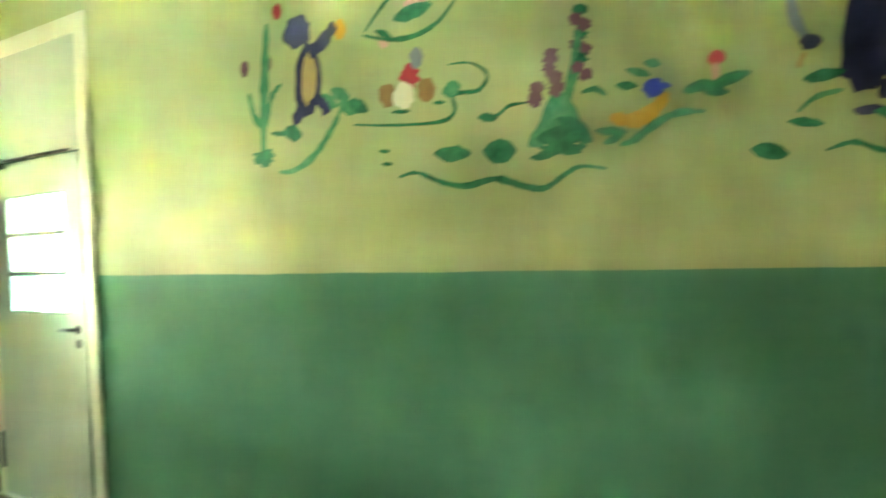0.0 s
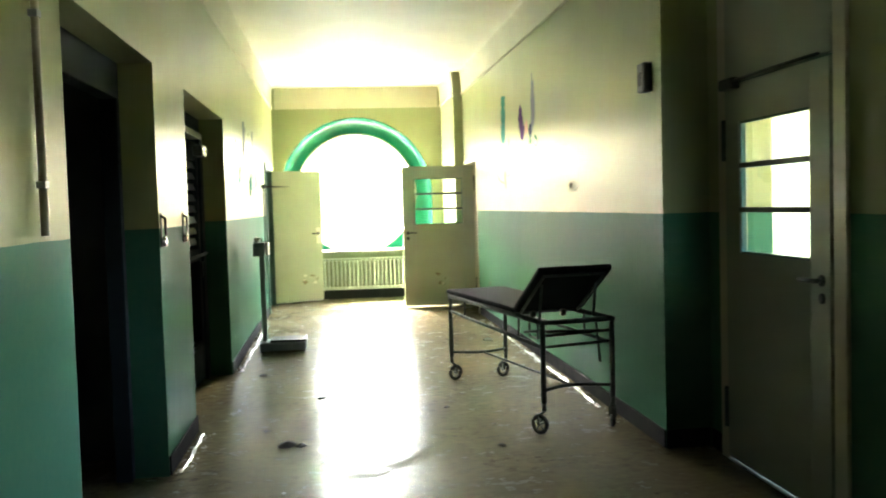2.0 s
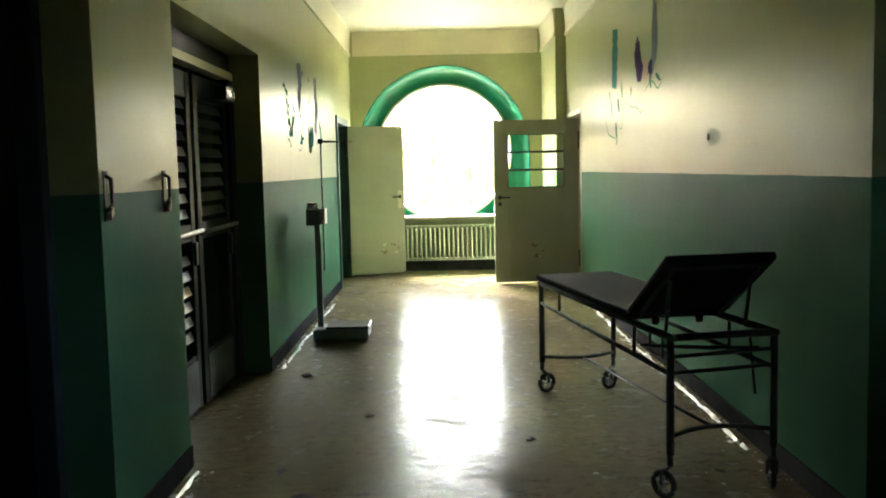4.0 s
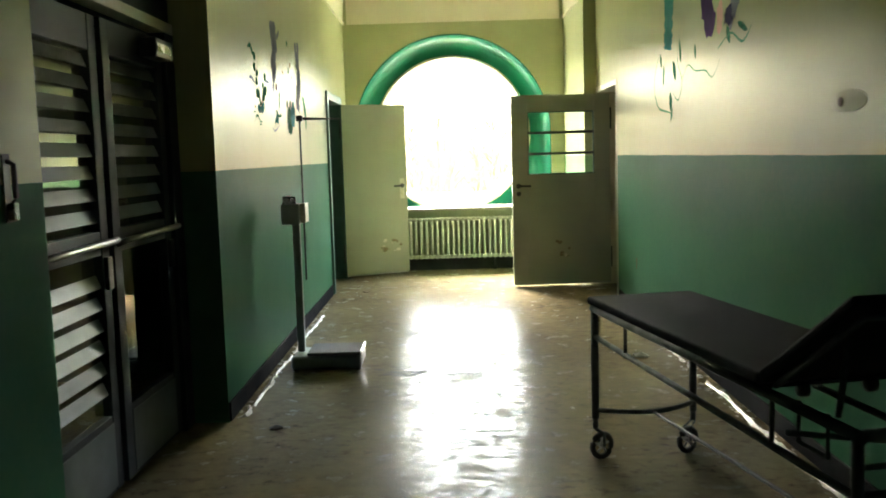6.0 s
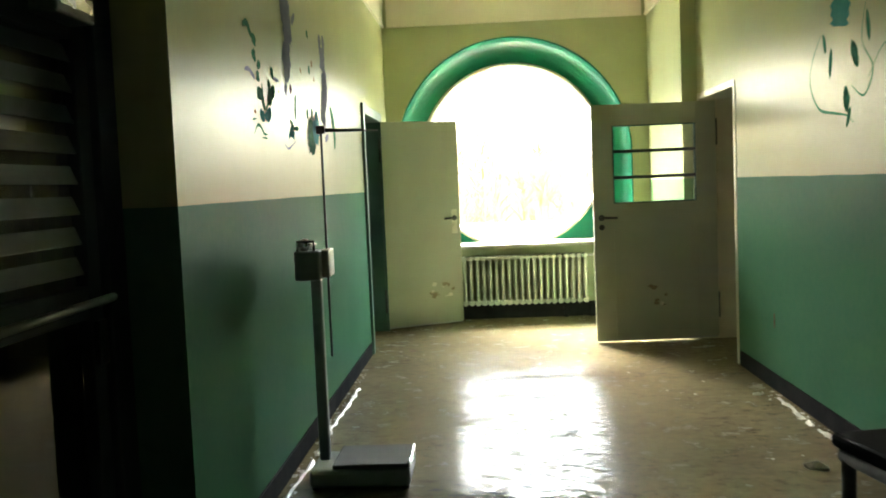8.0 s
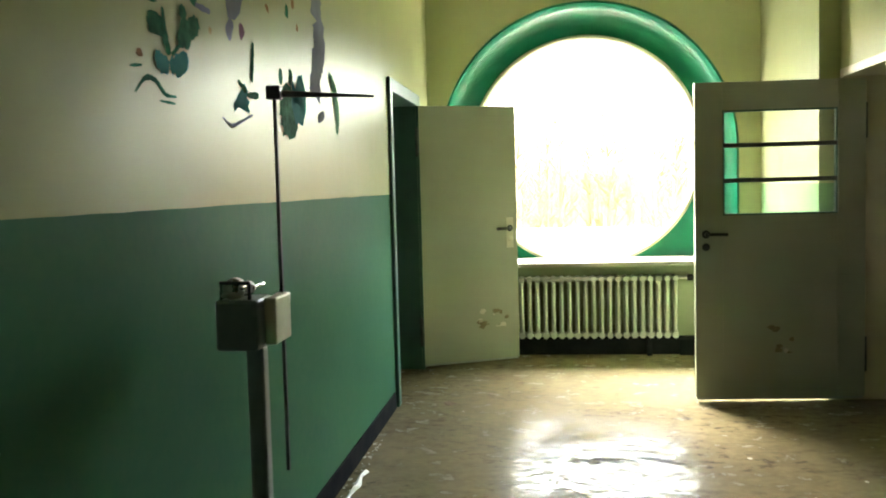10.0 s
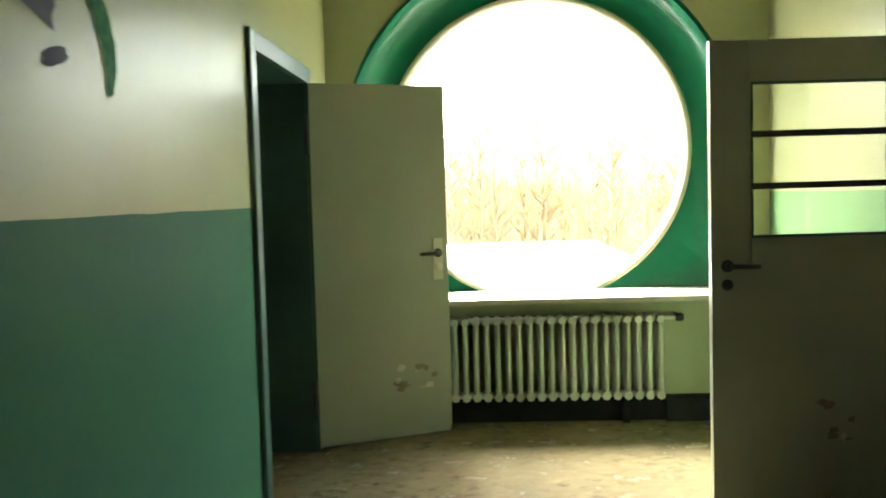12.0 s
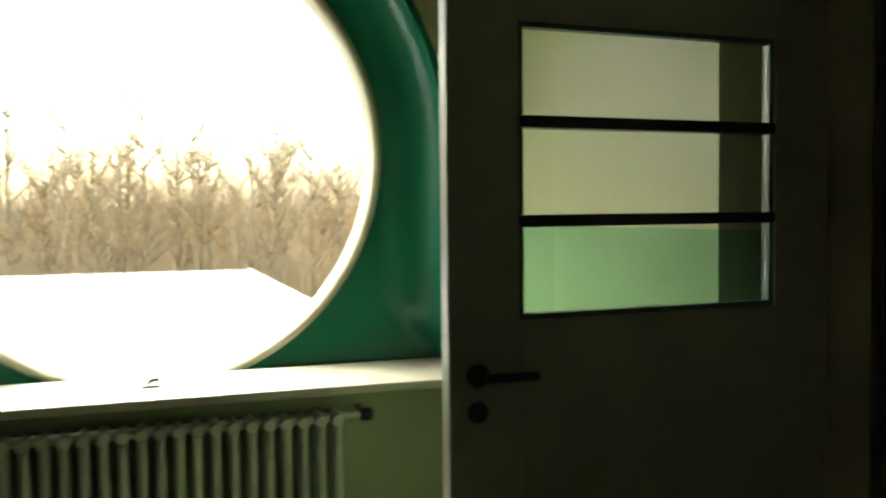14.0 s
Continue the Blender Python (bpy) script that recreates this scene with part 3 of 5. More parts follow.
frame_y("doorframe_2", 0.0, 1, LD[0], LD[1], LD[2], M_STEEL_GREEN, "dark green steel door frame", depth=0.279)
frame_y("doorframe_1", W, -1, RD[0], RD[1], RD[2], M_FRAME, "chipped cream steel door frame", proud=0.008, wide=0.05, depth=0.30)
frame_y("doorframe_3", HALL, -1, HD[0], HD[1], HD[2], M_FRAME, "tall cream door frame with a fixed panel over the door", wide=0.10)
over = part("panel_over_door", box(B(), HALL - 0.026, HD[0] + 0.035, 2.062, HALL + 0.014, HD[1] - 0.035, HD[2] - 0.034, 0.004), M_CREAMDOOR)
tagged(over, "fixed cream panel above the closed door", "door panel", kind="structure")
stop = thing("door_stop", Matrix.Identity(4), "dark rebate strip behind the closed door's edges", "door stop", kind="structure")
for ya, yb in ((HD[0] + 0.031, HD[0] + 0.075), (HD[1] - 0.065, HD[1] - 0.031)):
    part("side_strip", box(B(), HALL + 0.016, ya, 0.012, HALL + 0.05, yb, 2.11), M_STEEL_GREEN, stop)
part("top_strip", box(B(), HALL + 0.016, HD[0] + 0.076, 2.0, HALL + 0.05, HD[1] - 0.066, 2.11), M_STEEL_GREEN, stop)
closer = thing("door_closer", pose(HALL - 0.03, 5.86, 2.045), "black door closer with a thin arm above the door", "door closer")
part("body", box(B(), -0.05, -0.10, -0.03, 0.002, 0.06, 0.03, 0.008), M_BLACK, closer)
part("arm", tube(B(), [(-0.03, -0.08, 0.012), (-0.03, -0.5, 0.016), (-0.03, -0.93, 0.012)], 0.008, 8), M_BLACK, closer)

# light under the closed door, put in as a pale metal threshold strip
tagged(part("threshold", box(B(), HALL - 0.03, HD[0] + 0.04, 0.0, HALL + 0.16, HD[1] - 0.04, 0.012, 0.003), M_FOIL), "pale metal strip put in for the light under the closed door", "threshold", kind="structure")


# ---------------------------------------------------------------- glazed double door in the niche
def slat_door(name, m, width, height, bar_z, slats_to, label):
    """A dark steel-framed door leaf along local x: slatted panels behind glass, a push bar and a kick plate."""
    d = thing(name, m, label, "door", kind="structure")
    s = 0.085
    for xa, xb in ((0, s), (width - s, width)):
        part("stile", box(B(), xa, 0, 0.01, xb, 0.045, height, 0.004), M_DARKWOOD, d)
    for za, zb in ((0.01, 0.34), (bar_z - 0.05, bar_z + 0.05), (height - 0.15, height)):
        part("rail", box(B(), s + 0.001, 0.002, za, width - s - 0.001, 0.043, zb, 0.003), M_DARKWOOD, d)
    z = height - 0.19
    n = 0
    while z > slats_to:
        if abs(z - bar_z) > 0.09:
            bm = B()
            v = [bm.verts.new(p) for p in ((s, 0.012, z - 0.028), (width - s, 0.012, z - 0.028), (width - s, 0.034, z + 0.026), (s, 0.034, z + 0.026),
                                          (s, 0.016, z - 0.030), (width - s, 0.016, z - 0.030), (width - s, 0.038, z + 0.024), (s, 0.038, z + 0.024))]
            for q in ((0, 1, 2, 3), (7, 6, 5, 4), (0, 4, 5, 1), (1, 5, 6, 2), (2, 6, 7, 3), (3, 7, 4, 0)):
                bm.faces.new([v[i] for i in q])
            part("slat", bm, M_SLAT, d, "grey slanted metal slat" if n == 0 else "")
            n += 1
        z -= 0.092
    g = part("pane", box(B(), s, 0.0385, 0.34, width - s, 0.0425, height - 0.15), M_GLASS, d, "dusty glass pane")
    g.visible_shadow = False
    part("push_bar", tube(B(), [(0.03, -0.002, bar_z - 0.02), (0.03, -0.05, bar_z), (width - 0.03, -0.05, bar_z + 0.01), (width - 0.03, -0.002, bar_z - 0.01)], 0.013, 10), M_ALU, d, "bright push bar")
    part("kick_plate", box(B(), s, -0.004, 0.03, width - s, 0.0, 0.31, 0.002), M_SLAT, d, "scratched grey kick plate")
    part("lock_case", box(B(), width - 0.075, -0.02, bar_z - 0.20, width - 0.02, 0.0, bar_z - 0.06, 0.004), M_BLACK, d)
    return d


DX = -0.235
slat_door("door_4", along(DX, N2[0] + 0.06, DX, 8.42, 0.004), 8.42 - N2[0] - 0.065, 2.03, 1.08, 0.40, "dark double-door leaf with slatted glazing and a push bar")
slat_door("door_5", along(DX + 0.012, 8.44, DX + 0.03, 9.20, 0.004), 0.76, 2.03, 1.08, 1.16, "dark double-door leaf, slatted above, with scratched kick plate")
fr = thing("doorframe_4", Matrix.Identity(4), "dark frame of the double door in the niche", "door frame", kind="structure")
part("jamb", box(B(), DX - 0.04, N2[0] + 0.001, 0, DX + 0.05, N2[0] + 0.055, 2.07, 0.004), M_DARKWOOD, fr)
part("side_panel", box(B(), DX - 0.04, 9.215, 0, DX + 0.05, N2[1] - 0.001, 2.07, 0.004), M_DARKWOOD, fr)
part("head", box(B(), DX - 0.04, N2[0] + 0.001, 2.072, DX + 0.05, N2[1] - 0.001, 2.125, 0.004), M_FRAME, fr, "pale head rail over the double door")
part("over_panel", box(B(), DX - 0.03, N2[0] + 0.001, 2.127, DX + 0.03, N2[1] - 0.001, N2[2] - 0.001, 0.004), M_DARKWOOD, fr, "dark panel above the head rail")
cl = thing("door_closer", pose(DX + 0.085, 8.93, 1.95), "black box-shaped door closer on the double door", "door closer")
part("body", box(B(), -0.035, -0.12, -0.045, 0.045, 0.12, 0.045, 0.008), M_BLACK, cl)
part("cover", box(B(), 0.045, -0.10, -0.02, 0.05, 0.10, 0.02, 0.001), M_CHROME, cl, "bright cover strip")

# open doorway of the first niche: steel frame set back in the dark
fr = thing("doorframe_5", Matrix.Identity(4), "dark frame of an open doorway to an unlit room", "door frame", kind="structure")
part("jamb", box(B(), -0.27, N1[0] + 0.001, 0, -0.18, N1[0] + 0.07, 2.06, 0.004), M_DARKWOOD, fr)
part("jamb", box(B(), -0.27, N1[1] - 0.07, 0, -0.18, N1[1] - 0.001, 2.06, 0.004), M_DARKWOOD, fr)
part("head", box(B(), -0.27, N1[0] + 0.001, 2.062, -0.18, N1[1] - 0.001, N1[2] - 0.001, 0.004), M_DARKWOOD, fr)


# ---------------------------------------------------------------- sill and radiator
bm = B()
box(bm, 0.74, 15.55, 0.740, BAY - 0.015, Y_END + 0.22, 0.774, 0.006)
box(bm, 0.02, 15.58, 0.740, 0.738, Y_END + 0.22, 0.774, 0.006)
tagged(part("window_sill", bm, M_SILL), "pale stone window sill above the radiator", "window sill", kind="structure")
structure("wall_under_sill", box(B(), 0.001, 15.81, 0.0, BAY - 0.001, Y_END - 0.004, 0.739), M_UNDER, "pale green-painted wall behind the radiator", "wall")
structure("trim_under_sill", box(B(), 0.002, 15.72, 0.0, BAY - 0.014, 15.809, 0.14, 0.005), M_PLINTH, "dark plinth below the radiator", "skirting")
lump = thing("window_latch", pose(1.31, 15.80, 0.774), "small broken window latch lying on the sill", "latch")
part("plate", box(B(), -0.035, -0.02, 0, 0.035, 0.02, 0.008, 0.002), M_ALU, lump)
part("knob", tube(B(), [(-0.01, 0, 0.008), (0.0, 0.0, 0.024), (0.03, 0.004, 0.026)], 0.007, 8), M_RUST, lump)

rad = thing("radiator", pose(0.50, 15.70, 0.0), "old cast-iron column radiator with chipped pale paint", "radiator")
pitch = 0.0645
sec_mesh = None
for k in range(24):
    if sec_mesh is None:
        bm = B()
        for yy in (-0.055, 0.0, 0.055):
            tube(bm, [(0, yy, 0.190), (0, yy * 1.1, 0.25), (0, yy * 1.1, 0.56), (0, yy, 0.612)], 0.0165, 8)
        tube(bm, [(0, -0.075, 0.172), (0, 0.075, 0.172)], 0.026, 8)
        tube(bm, [(0, -0.075, 0.628), (0, 0.075, 0.628)], 0.022, 8)
        first = part("column_section", bm, M_RAD, rad)
        sec_mesh = first.data
    else:
        c = new("column_section", sec_mesh)
        c.parent = rad
        c.location = (pitch * k, 0, 0)
for z in (0.172, 0.628):
    part("header_pipe", tube(B(), [(-0.03, 0, z), (pitch * 23 + 0.03, 0, z)], 0.019, 10), M_RAD, rad)
part("valve_pipe", tube(B(), [(pitch * 23 + 0.02, 0, 0.628), (pitch * 23 + 0.10, 0, 0.628), (pitch * 23 + 0.12, 0.04, 0.636), (pitch * 23 + 0.12, 0.11, 0.636)], 0.013, 8), M_RAD, rad)
bm = B()
lathe(bm, [(0.012, 0.0), (0.024, 0.006), (0.026, 0.04), (0.018, 0.05)], 14, "x", (pitch * 23 + 0.10, 0, 0.628))
part("valve_knob", bm, M_BLACK, rad, "dark valve knob")
for xx in (0.12, 1.28):
    part("foot", box(B(), xx - 0.02, -0.05, 0.0, xx + 0.02, 0.05, 0.15, 0.004), M_PLINTH, rad)


# ---------------------------------------------------------------- trolley
def caster(parent, x, y, turn, r=0.062):
    c = part("caster", tube(B(), [(x, y, 0.205), (x, y, 0.15)], 0.013, 10), M_TUBE, parent, "swivelling caster")
    f = B()
    ca, sa = math.cos(turn), math.sin(turn)
    ox, oy = x + 0.034 * ca, y + 0.034 * sa
    for s in (-1, 1):
        px, py = -sa * 0.02 * s, ca * 0.02 * s
        tube(f, [(x + px * 0.5, y + py * 0.5, 0.148), (ox + px, oy + py, 0.12), (ox + px, oy + py, r)], 0.007, 6)
    part("fork", f, M_TUBE, c)
    w = B()
    pts = [(ox + ca * r * 0.84 * math.cos(a), oy + sa * r * 0.84 * math.cos(a), r + r * 0.84 * math.sin(a)) for a in [2 * math.pi * i / 20 for i in range(20)]]
    tube(w, pts, 0.0135, 8, closed=True)
    part("tyre", w, M_RUBBER, c, "black rubber tyre")
    w = B()
    for i in range(5):
        a = 2 * math.pi * i / 5 + 0.3
        tube(w, [(ox, oy, r), (ox + ca * r * 0.8 * math.cos(a), oy + sa * r * 0.8 * math.cos(a), r + r * 0.8 * math.sin(a))], 0.005, 6)
    tube(w, [(ox + sa * 0.016, oy - ca * 0.016, r), (ox - sa * 0.016, oy + ca * 0.016, r)], 0.012, 10)
    part("spokes", w, M_ALU, c)


GL, GW = 1.93, 0.475
gurney = thing("patient_trolley", pose(2.205, 6.70, 0, 0, 0, 10.0), "old tubular steel patient trolley with dark pad and raised backrest", "trolley")
R = 0.0165
corners = [(0, 0), (GW, 0), (GW, GL), (0, GL)]
for x, y in corners:
    part("leg", tube(B(), [(x, y, 0.70), (x, y, 0.195)], R, 10), M_TUBE, gurney)
    caster(gurney, x, y, (0.3 if x < 0.2 else 3.5) if y > 1 else (2.1 if x < 0.2 else 1.2))
for x in (0, GW):
    part("top_rail", tube(B(), [(x, -0.02, 0.70), (x, GL + 0.02, 0.70)], R, 10), M_TUBE, gurney)
    part("side_rail", tube(B(), [(x, 0.015, 0.545), (x, GL - 0.015, 0.575)], 0.012, 10), M_TUBE, gurney)
    for y in (0.40, 1.55):
        part("upright", tube(B(), [(x, y, 0.555), (x, y, 0.69)], 0.008, 8), M_RUBBER, gurney)
for y in (0, GL):
    part("end_rail", tube(B(), [(0.015, y, 0.70), (GW - 0.015, y, 0.70)], R, 10), M_TUBE, gurney)
    s = -1 if y < 1 else 1
    part("curved_bar", tube(B(), [(GW * i / 10, y - s * 0.10 * math.sin(math.pi * i / 10), 0.275 if s < 0 else 0.235) for i in range(11)], 0.011, 8), M_TUBE, gurney, "bowed low cross bar")
for z in (0.615, 0.545):
    part("cross_bar", tube(B(), [(0.0, 0.01, z), (GW, 0.01, z + 0.012)], 0.009, 8), M_TUBE, gurney)
part("rack_bar", tube(B(), [(0.02, 0.36, 0.60), (0.25, 0.18, 0.61), (GW - 0.02, 0.09, 0.615)], 0.009, 8), M_TUBE, gurney)
part("floor_bar", tube(B(), [(GW * 0.5, 0.095, 0.275), (GW * 0.5, 0.5, 0.267), (GW * 0.5, GL - 0.095, 0.235)], 0.008, 8), M_RUBBER, gurney)
part("pad", box(B(), -0.018, 0.46, 0.717, GW + 0.018, GL + 0.055, 0.752, 0.012), M_PAD, gurney, "thin dark vinyl pad")
part("pad_board", box(B(), -0.005, 0.45, 0.706, GW + 0.005, GL + 0.03, 0.717), M_DARKWOOD, gurney)
# backrest hinged at y = 0.45, raised at its head end
ang = math.atan2(0.285, 0.43)
rest = part("backrest", box(B(), -0.015, -0.53, -0.012, GW + 0.015, 0.0, 0.026, 0.012), M_PAD, gurney, "raised dark backrest", pose(0, 0.445, 0.735, math.degrees(-ang)))
part("backrest_frame", tube(B(), [(0.03, 0.0, -0.022), (0.03, -0.49, -0.022), (GW - 0.03, -0.49, -0.022), (GW - 0.03, 0.0, -0.022)], 0.010, 8), M_TUBE, rest)
for x in (0.05, GW - 0.05):
    part("strut", tube(B(), [(x, 0.115, 0.925), (x, 0.16, 0.70)], 0.009, 8), M_TUBE, gurney)
for x in (0.12, 0.34):
    bm = B()
    lathe(bm, [(0.010, -0.02), (0.024, -0.012), (0.024, 0.012), (0.010, 0.02)], 14, "x", (x, 0.44, 0.70))
    part("hinge_knob", bm, M_BLACK, gurney)
part("ratchet_loop", tube(B(), [(0.06, 0.36, 0.69), (0.06, 0.36, 0.57), (0.06, 0.22, 0.57), (0.06, 0.22, 0.69)], 0.008, 8), M_TUBE, gurney, "hanging ratchet loop")
part("hook_bar", tube(B(), [(GW - 0.06, 0.10, 0.68), (GW - 0.06, 0.08, 0.56), (GW - 0.06, 0.05, 0.42)], 0.007, 8), M_TUBE, gurney)

# ---------------------------------------------------------------- weighing scale
scale = thing("weighing_scale", pose(0.0, 0.0, 0.0), "grey standing weighing scale with a height rod", "scale")
bm = B()
box(bm, 0.145, 10.5, 0.012, 0.615, 10.83, 0.098, 0.018)
part("base", bm, M_GREYBOX, scale, "grey enamelled base")
part("platform", box(B(), 0.255, 10.495, 0.104, 0.61, 10.82, 0.124, 0.006), M_RUBBER, scale, "dark ribbed standing plate")
part("platform_edge", box(B(), 0.606, 10.51, 0.100, 0.618, 10.81, 0.130, 0.003), M_CHROME, scale, "bright edge strip")
for x in (0.17, 0.59):
    for y in (10.53, 10.8):
        part("foot", tube(B(), [(x, y, 0.0), (x, y, 0.014)], 0.018, 10), M_RUBBER, scale)
part("post", box(B(), 0.165, 10.665, 0.098, 0.215, 10.715, 0.975, 0.008), M_GREYBOX, scale)
part("beam_box", box(B(), 0.105, 10.6, 0.975, 0.225, 10.74, 1.115, 0.010), M_GREYBOX, scale, "pale grey weighing head")
part("dial_plate", box(B(), 0.228, 10.645, 0.985, 0.262, 10.79, 1.115, 0.006), M_WHITEPLASTIC, scale, "pale graduated plate")
part("beam", tube(B(), [(0.13, 10.6, 1.128), (0.16, 10.86, 1.132)], 0.006, 8), M_CHROME, scale, "chromed beam")
bm = B()
lathe(bm, [(0.006, 10.615), (0.028, 10.62), (0.030, 10.655), (0.022, 10.665)], 18, "y", (0.15, 0, 1.142))
part("sliding_weight", bm, M_CHROME, scale, "chromed sliding weight")
bm = B()
lathe(bm, [(0.006, 10.695), (0.020, 10.7), (0.020, 10.73), (0.008, 10.74)], 18, "y", (0.16, 0, 1.135))
part("sliding_weight", bm, M_CHROME, scale, "small chromed sliding weight")
part("weight_guard", tube(B(), [(0.12, 10.615, 1.112), (0.12, 10.615, 1.16), (0.20, 10.615, 1.16), (0.20, 10.615, 1.112)], 0.006, 8), M_BLACK, scale)
part("clamp", box(B(), 0.196, 10.835, 1.075, 0.238, 10.875, 1.105, 0.004), M_CHROME, scale, "bright rod clamp")
part("height_rod", box(B(), 0.2125, 10.847, 0.57, 0.2225, 10.861, 1.69, 0.002), M_TUBE, scale, "thin dark steel height rod")
part("head_arm", tube(B(), [(0.200, 10.845, 1.690), (0.34, 10.94, 1.690), (0.475, 11.035, 1.690)], 0.011, 8, r_end=0.004), M_BLACK, scale, "dark fold-out head arm")
part("arm_block", box(B(), 0.196, 10.835, 1.672, 0.238, 10.875, 1.712, 0.005), M_BLACK, scale)


# ---------------------------------------------------------------- wall fittings
bell = thing("alarm_box", pose(W, 6.42, 2.165), "small black wall box near the corner", "wall box")
part("case", box(B(), -0.06, -0.055, -0.085, 0.0, 0.055, 0.085, 0.008), M_BLACK, bell)
part("lens", box(B(), -0.064, -0.03, -0.05, -0.06, 0.03, 0.03, 0.001), M_RUBBER, bell)
outlet = thing("junction_cover", pose(W, 8.19, 1.578), "oval patch of pale filler with a capped box in the wall", "cover plate")
bm = B()
ell = [(math.cos(2 * math.pi * i / 28), math.sin(2 * math.pi * i / 28)) for i in range(28)]
front = [bm.verts.new((-0.003, 0.165 * c, 0.045 * q)) for c, q in ell]
back = [bm.verts.new((0.0, 0.170 * c, 0.047 * q)) for c, q in ell]
bm.faces.new(front)
for i in range(28):
    bm.faces.new((front[i], front[(i + 1) % 28], back[(i + 1) % 28], back[i]))
part("filler", bm, M_FILLER, outlet)
bm = B()
lathe(bm, [(0.020, -0.0032), (0.018, -0.008), (0.004, -0.009)], 16, "x", (0, 0.06, 0.0))
part("cap", bm, M_RUST, outlet, "brown cap")
for y in (6.335, 7.06):
    b2 = thing("door_catch", pose(0.0, y, 1.28), "old metal door catch on the pier", "door catch", group="door catches")
    part("plate", box(B(), 0.0, -0.022, -0.02, 0.005, 0.022, 0.17, 0.002), M_DARKWOOD, b2)
    part("hook", tube(B(), [(0.004, 0.0, 0.15), (0.024, 0.0, 0.14), (0.026, 0.0, 0.05), (0.012, 0.0, 0.03)], 0.008, 8), M_BLACK, b2, "black hook")
    part("block", box(B(), 0.005, -0.014, -0.015, 0.026, 0.014, 0.035, 0.003), M_CHROME, b2, "bright latch block")
conduit = thing("wall_conduit", pose(0, 4.28, 0), "painted vertical conduit clipped to the wall", "conduit")
part("pipe", tube(B(), [(0.016, 0, DADO + 0.02), (0.016, 0, H - 0.34)], 0.013, 10), M_FRAME, conduit)
for z in (1.55, 2.1, 2.65):
    part("clip", box(B(), 0.0, -0.022, z - 0.012, 0.030, 0.022, z + 0.012, 0.003), M_ALU, conduit)
crack = tagged(part("wall_scratch", box(B(), W - 0.003, 12.24, 0.40, W + 0.001, 12.257, 0.49), M_RUST), "dark gouge in the green paint", "scratch")

# torn strip of plaster dust and foil along the wall feet
def rubble(name, x0, x1, y0, y1, n, seed, label):
    rng = random.Random(seed)
    bm = B()
    for i in range(n):
        x, y = rng.uniform(x0, x1), rng.uniform(y0, y1)
        r = rng.choice((0.004, 0.006, 0.009, 0.015)) * rng.uniform(0.6, 1.2)
        a0 = rng.uniform(0, 6.28)
        k = rng.choice((4, 5, 6))
        h = r * rng.uniform(0.15, 0.5)
        low = [bm.verts.new((x + r * rng.uniform(0.7, 1.3) * math.cos(a0 + 6.283 * j / k), y + 1.7 * r * rng.uniform(0.7, 1.3) * math.sin(a0 + 6.283 * j / k), 0.0005)) for j in range(k)]
        tip = bm.verts.new((x + rng.uniform(-0.3, 0.3) * r, y, h))
        for j in range(k):
            bm.faces.new((low[j], low[(j + 1) % k], tip))
        bm.faces.new(low[::-1])
    return tagged(part(name, bm, M_DUST), label, "debris", kind="stuff")


rubble("plaster_crumbs", 0.015, 0.075, 9.4, 13.2, 130, 1, "pale crumbs of fallen plaster along the wall's foot")
rubble("plaster_crumbs", 0.015, 0.12, 6.30, 7.24, 50, 2, "pale crumbs of fallen plaster at the pier's foot")
rubble("plaster_crumbs", W - 0.11, W - 0.015, 6.9, 12.2, 150, 3, "pale crumbs of fallen plaster along the wall's foot")
rubble("plaster_crumbs", 0.3, 2.6, 5.5, 14.0, 26, 4, "scattered small crumbs on the linoleum")


def peeled_strip(name, x, y0, y1, seed, side):
    """A loosened bright edging strip lying along the skirting."""
    rng = random.Random(seed)
    bm = B()
    n = int((y1 - y0) / 0.07)
    rows = []
    for i in range(n + 1):
        y = y0 + (y1 - y0) * i / n
        w = 0.016 + 0.024 * rng.random() ** 2
        xx = x + side * 0.006 * math.sin(i * 0.35) + side * 0.006 * rng.random()
        rows.append([bm.verts.new((xx, y, 0.002)), bm.verts.new((xx + side * w * 0.5, y, 0.008 + 0.022 * rng.random() ** 2)), bm.verts.new((xx + side * w, y, 0.002))])
    for a, c in zip(rows, rows[1:]):
        if rng.random() < 0.12:
            continue
        for k in (0, 1, 2):
            bm.faces.new((a[k], a[(k + 1) % 3], c[(k + 1) % 3], c[k]))
    return tagged(part(name, bm, M_FOIL), "torn shiny edging strip along the skirting", "edging strip", kind="stuff")


peeled_strip("edging_strip", 0.05, 9.45, 12.6, 5, 1)
peeled_strip("edging_strip", W - 0.05, 7.2, 12.0, 6, -1)
peeled_strip("edging_strip", 0.04, 6.33, 7.2, 7, 1)


def scrap(name, x, y, size, seed, mat, label, lift=0.35):
    rng = random.Random(seed)
    bm = B()
    k = 11
    cen = bm.verts.new((0, 0, size * lift))
    rim = [bm.verts.new((size * rng.uniform(0.5, 1.2) * math.cos(6.283 * j / k), size * 0.75 * rng.uniform(0.5, 1.2) * math.sin(6.283 * j / k), size * lift * rng.uniform(0.0, 0.5))) for j in range(k)]
    bot = [bm.verts.new((v.co.x * 0.95, v.co.y * 0.95, 0.0)) for v in rim]
    for j in range(k):
        bm.faces.new((rim[j], rim[(j + 1) % k], cen))
        bm.faces.new((bot[j], bot[(j + 1) % k], rim[(j + 1) % k], rim[j]))
    bm.faces.new(bot[::-1])
    return tagged(part(name, bm, mat, None, "", pose(x, y, 0.001, 0, 0, seed * 47 % 360)), label, "scrap")


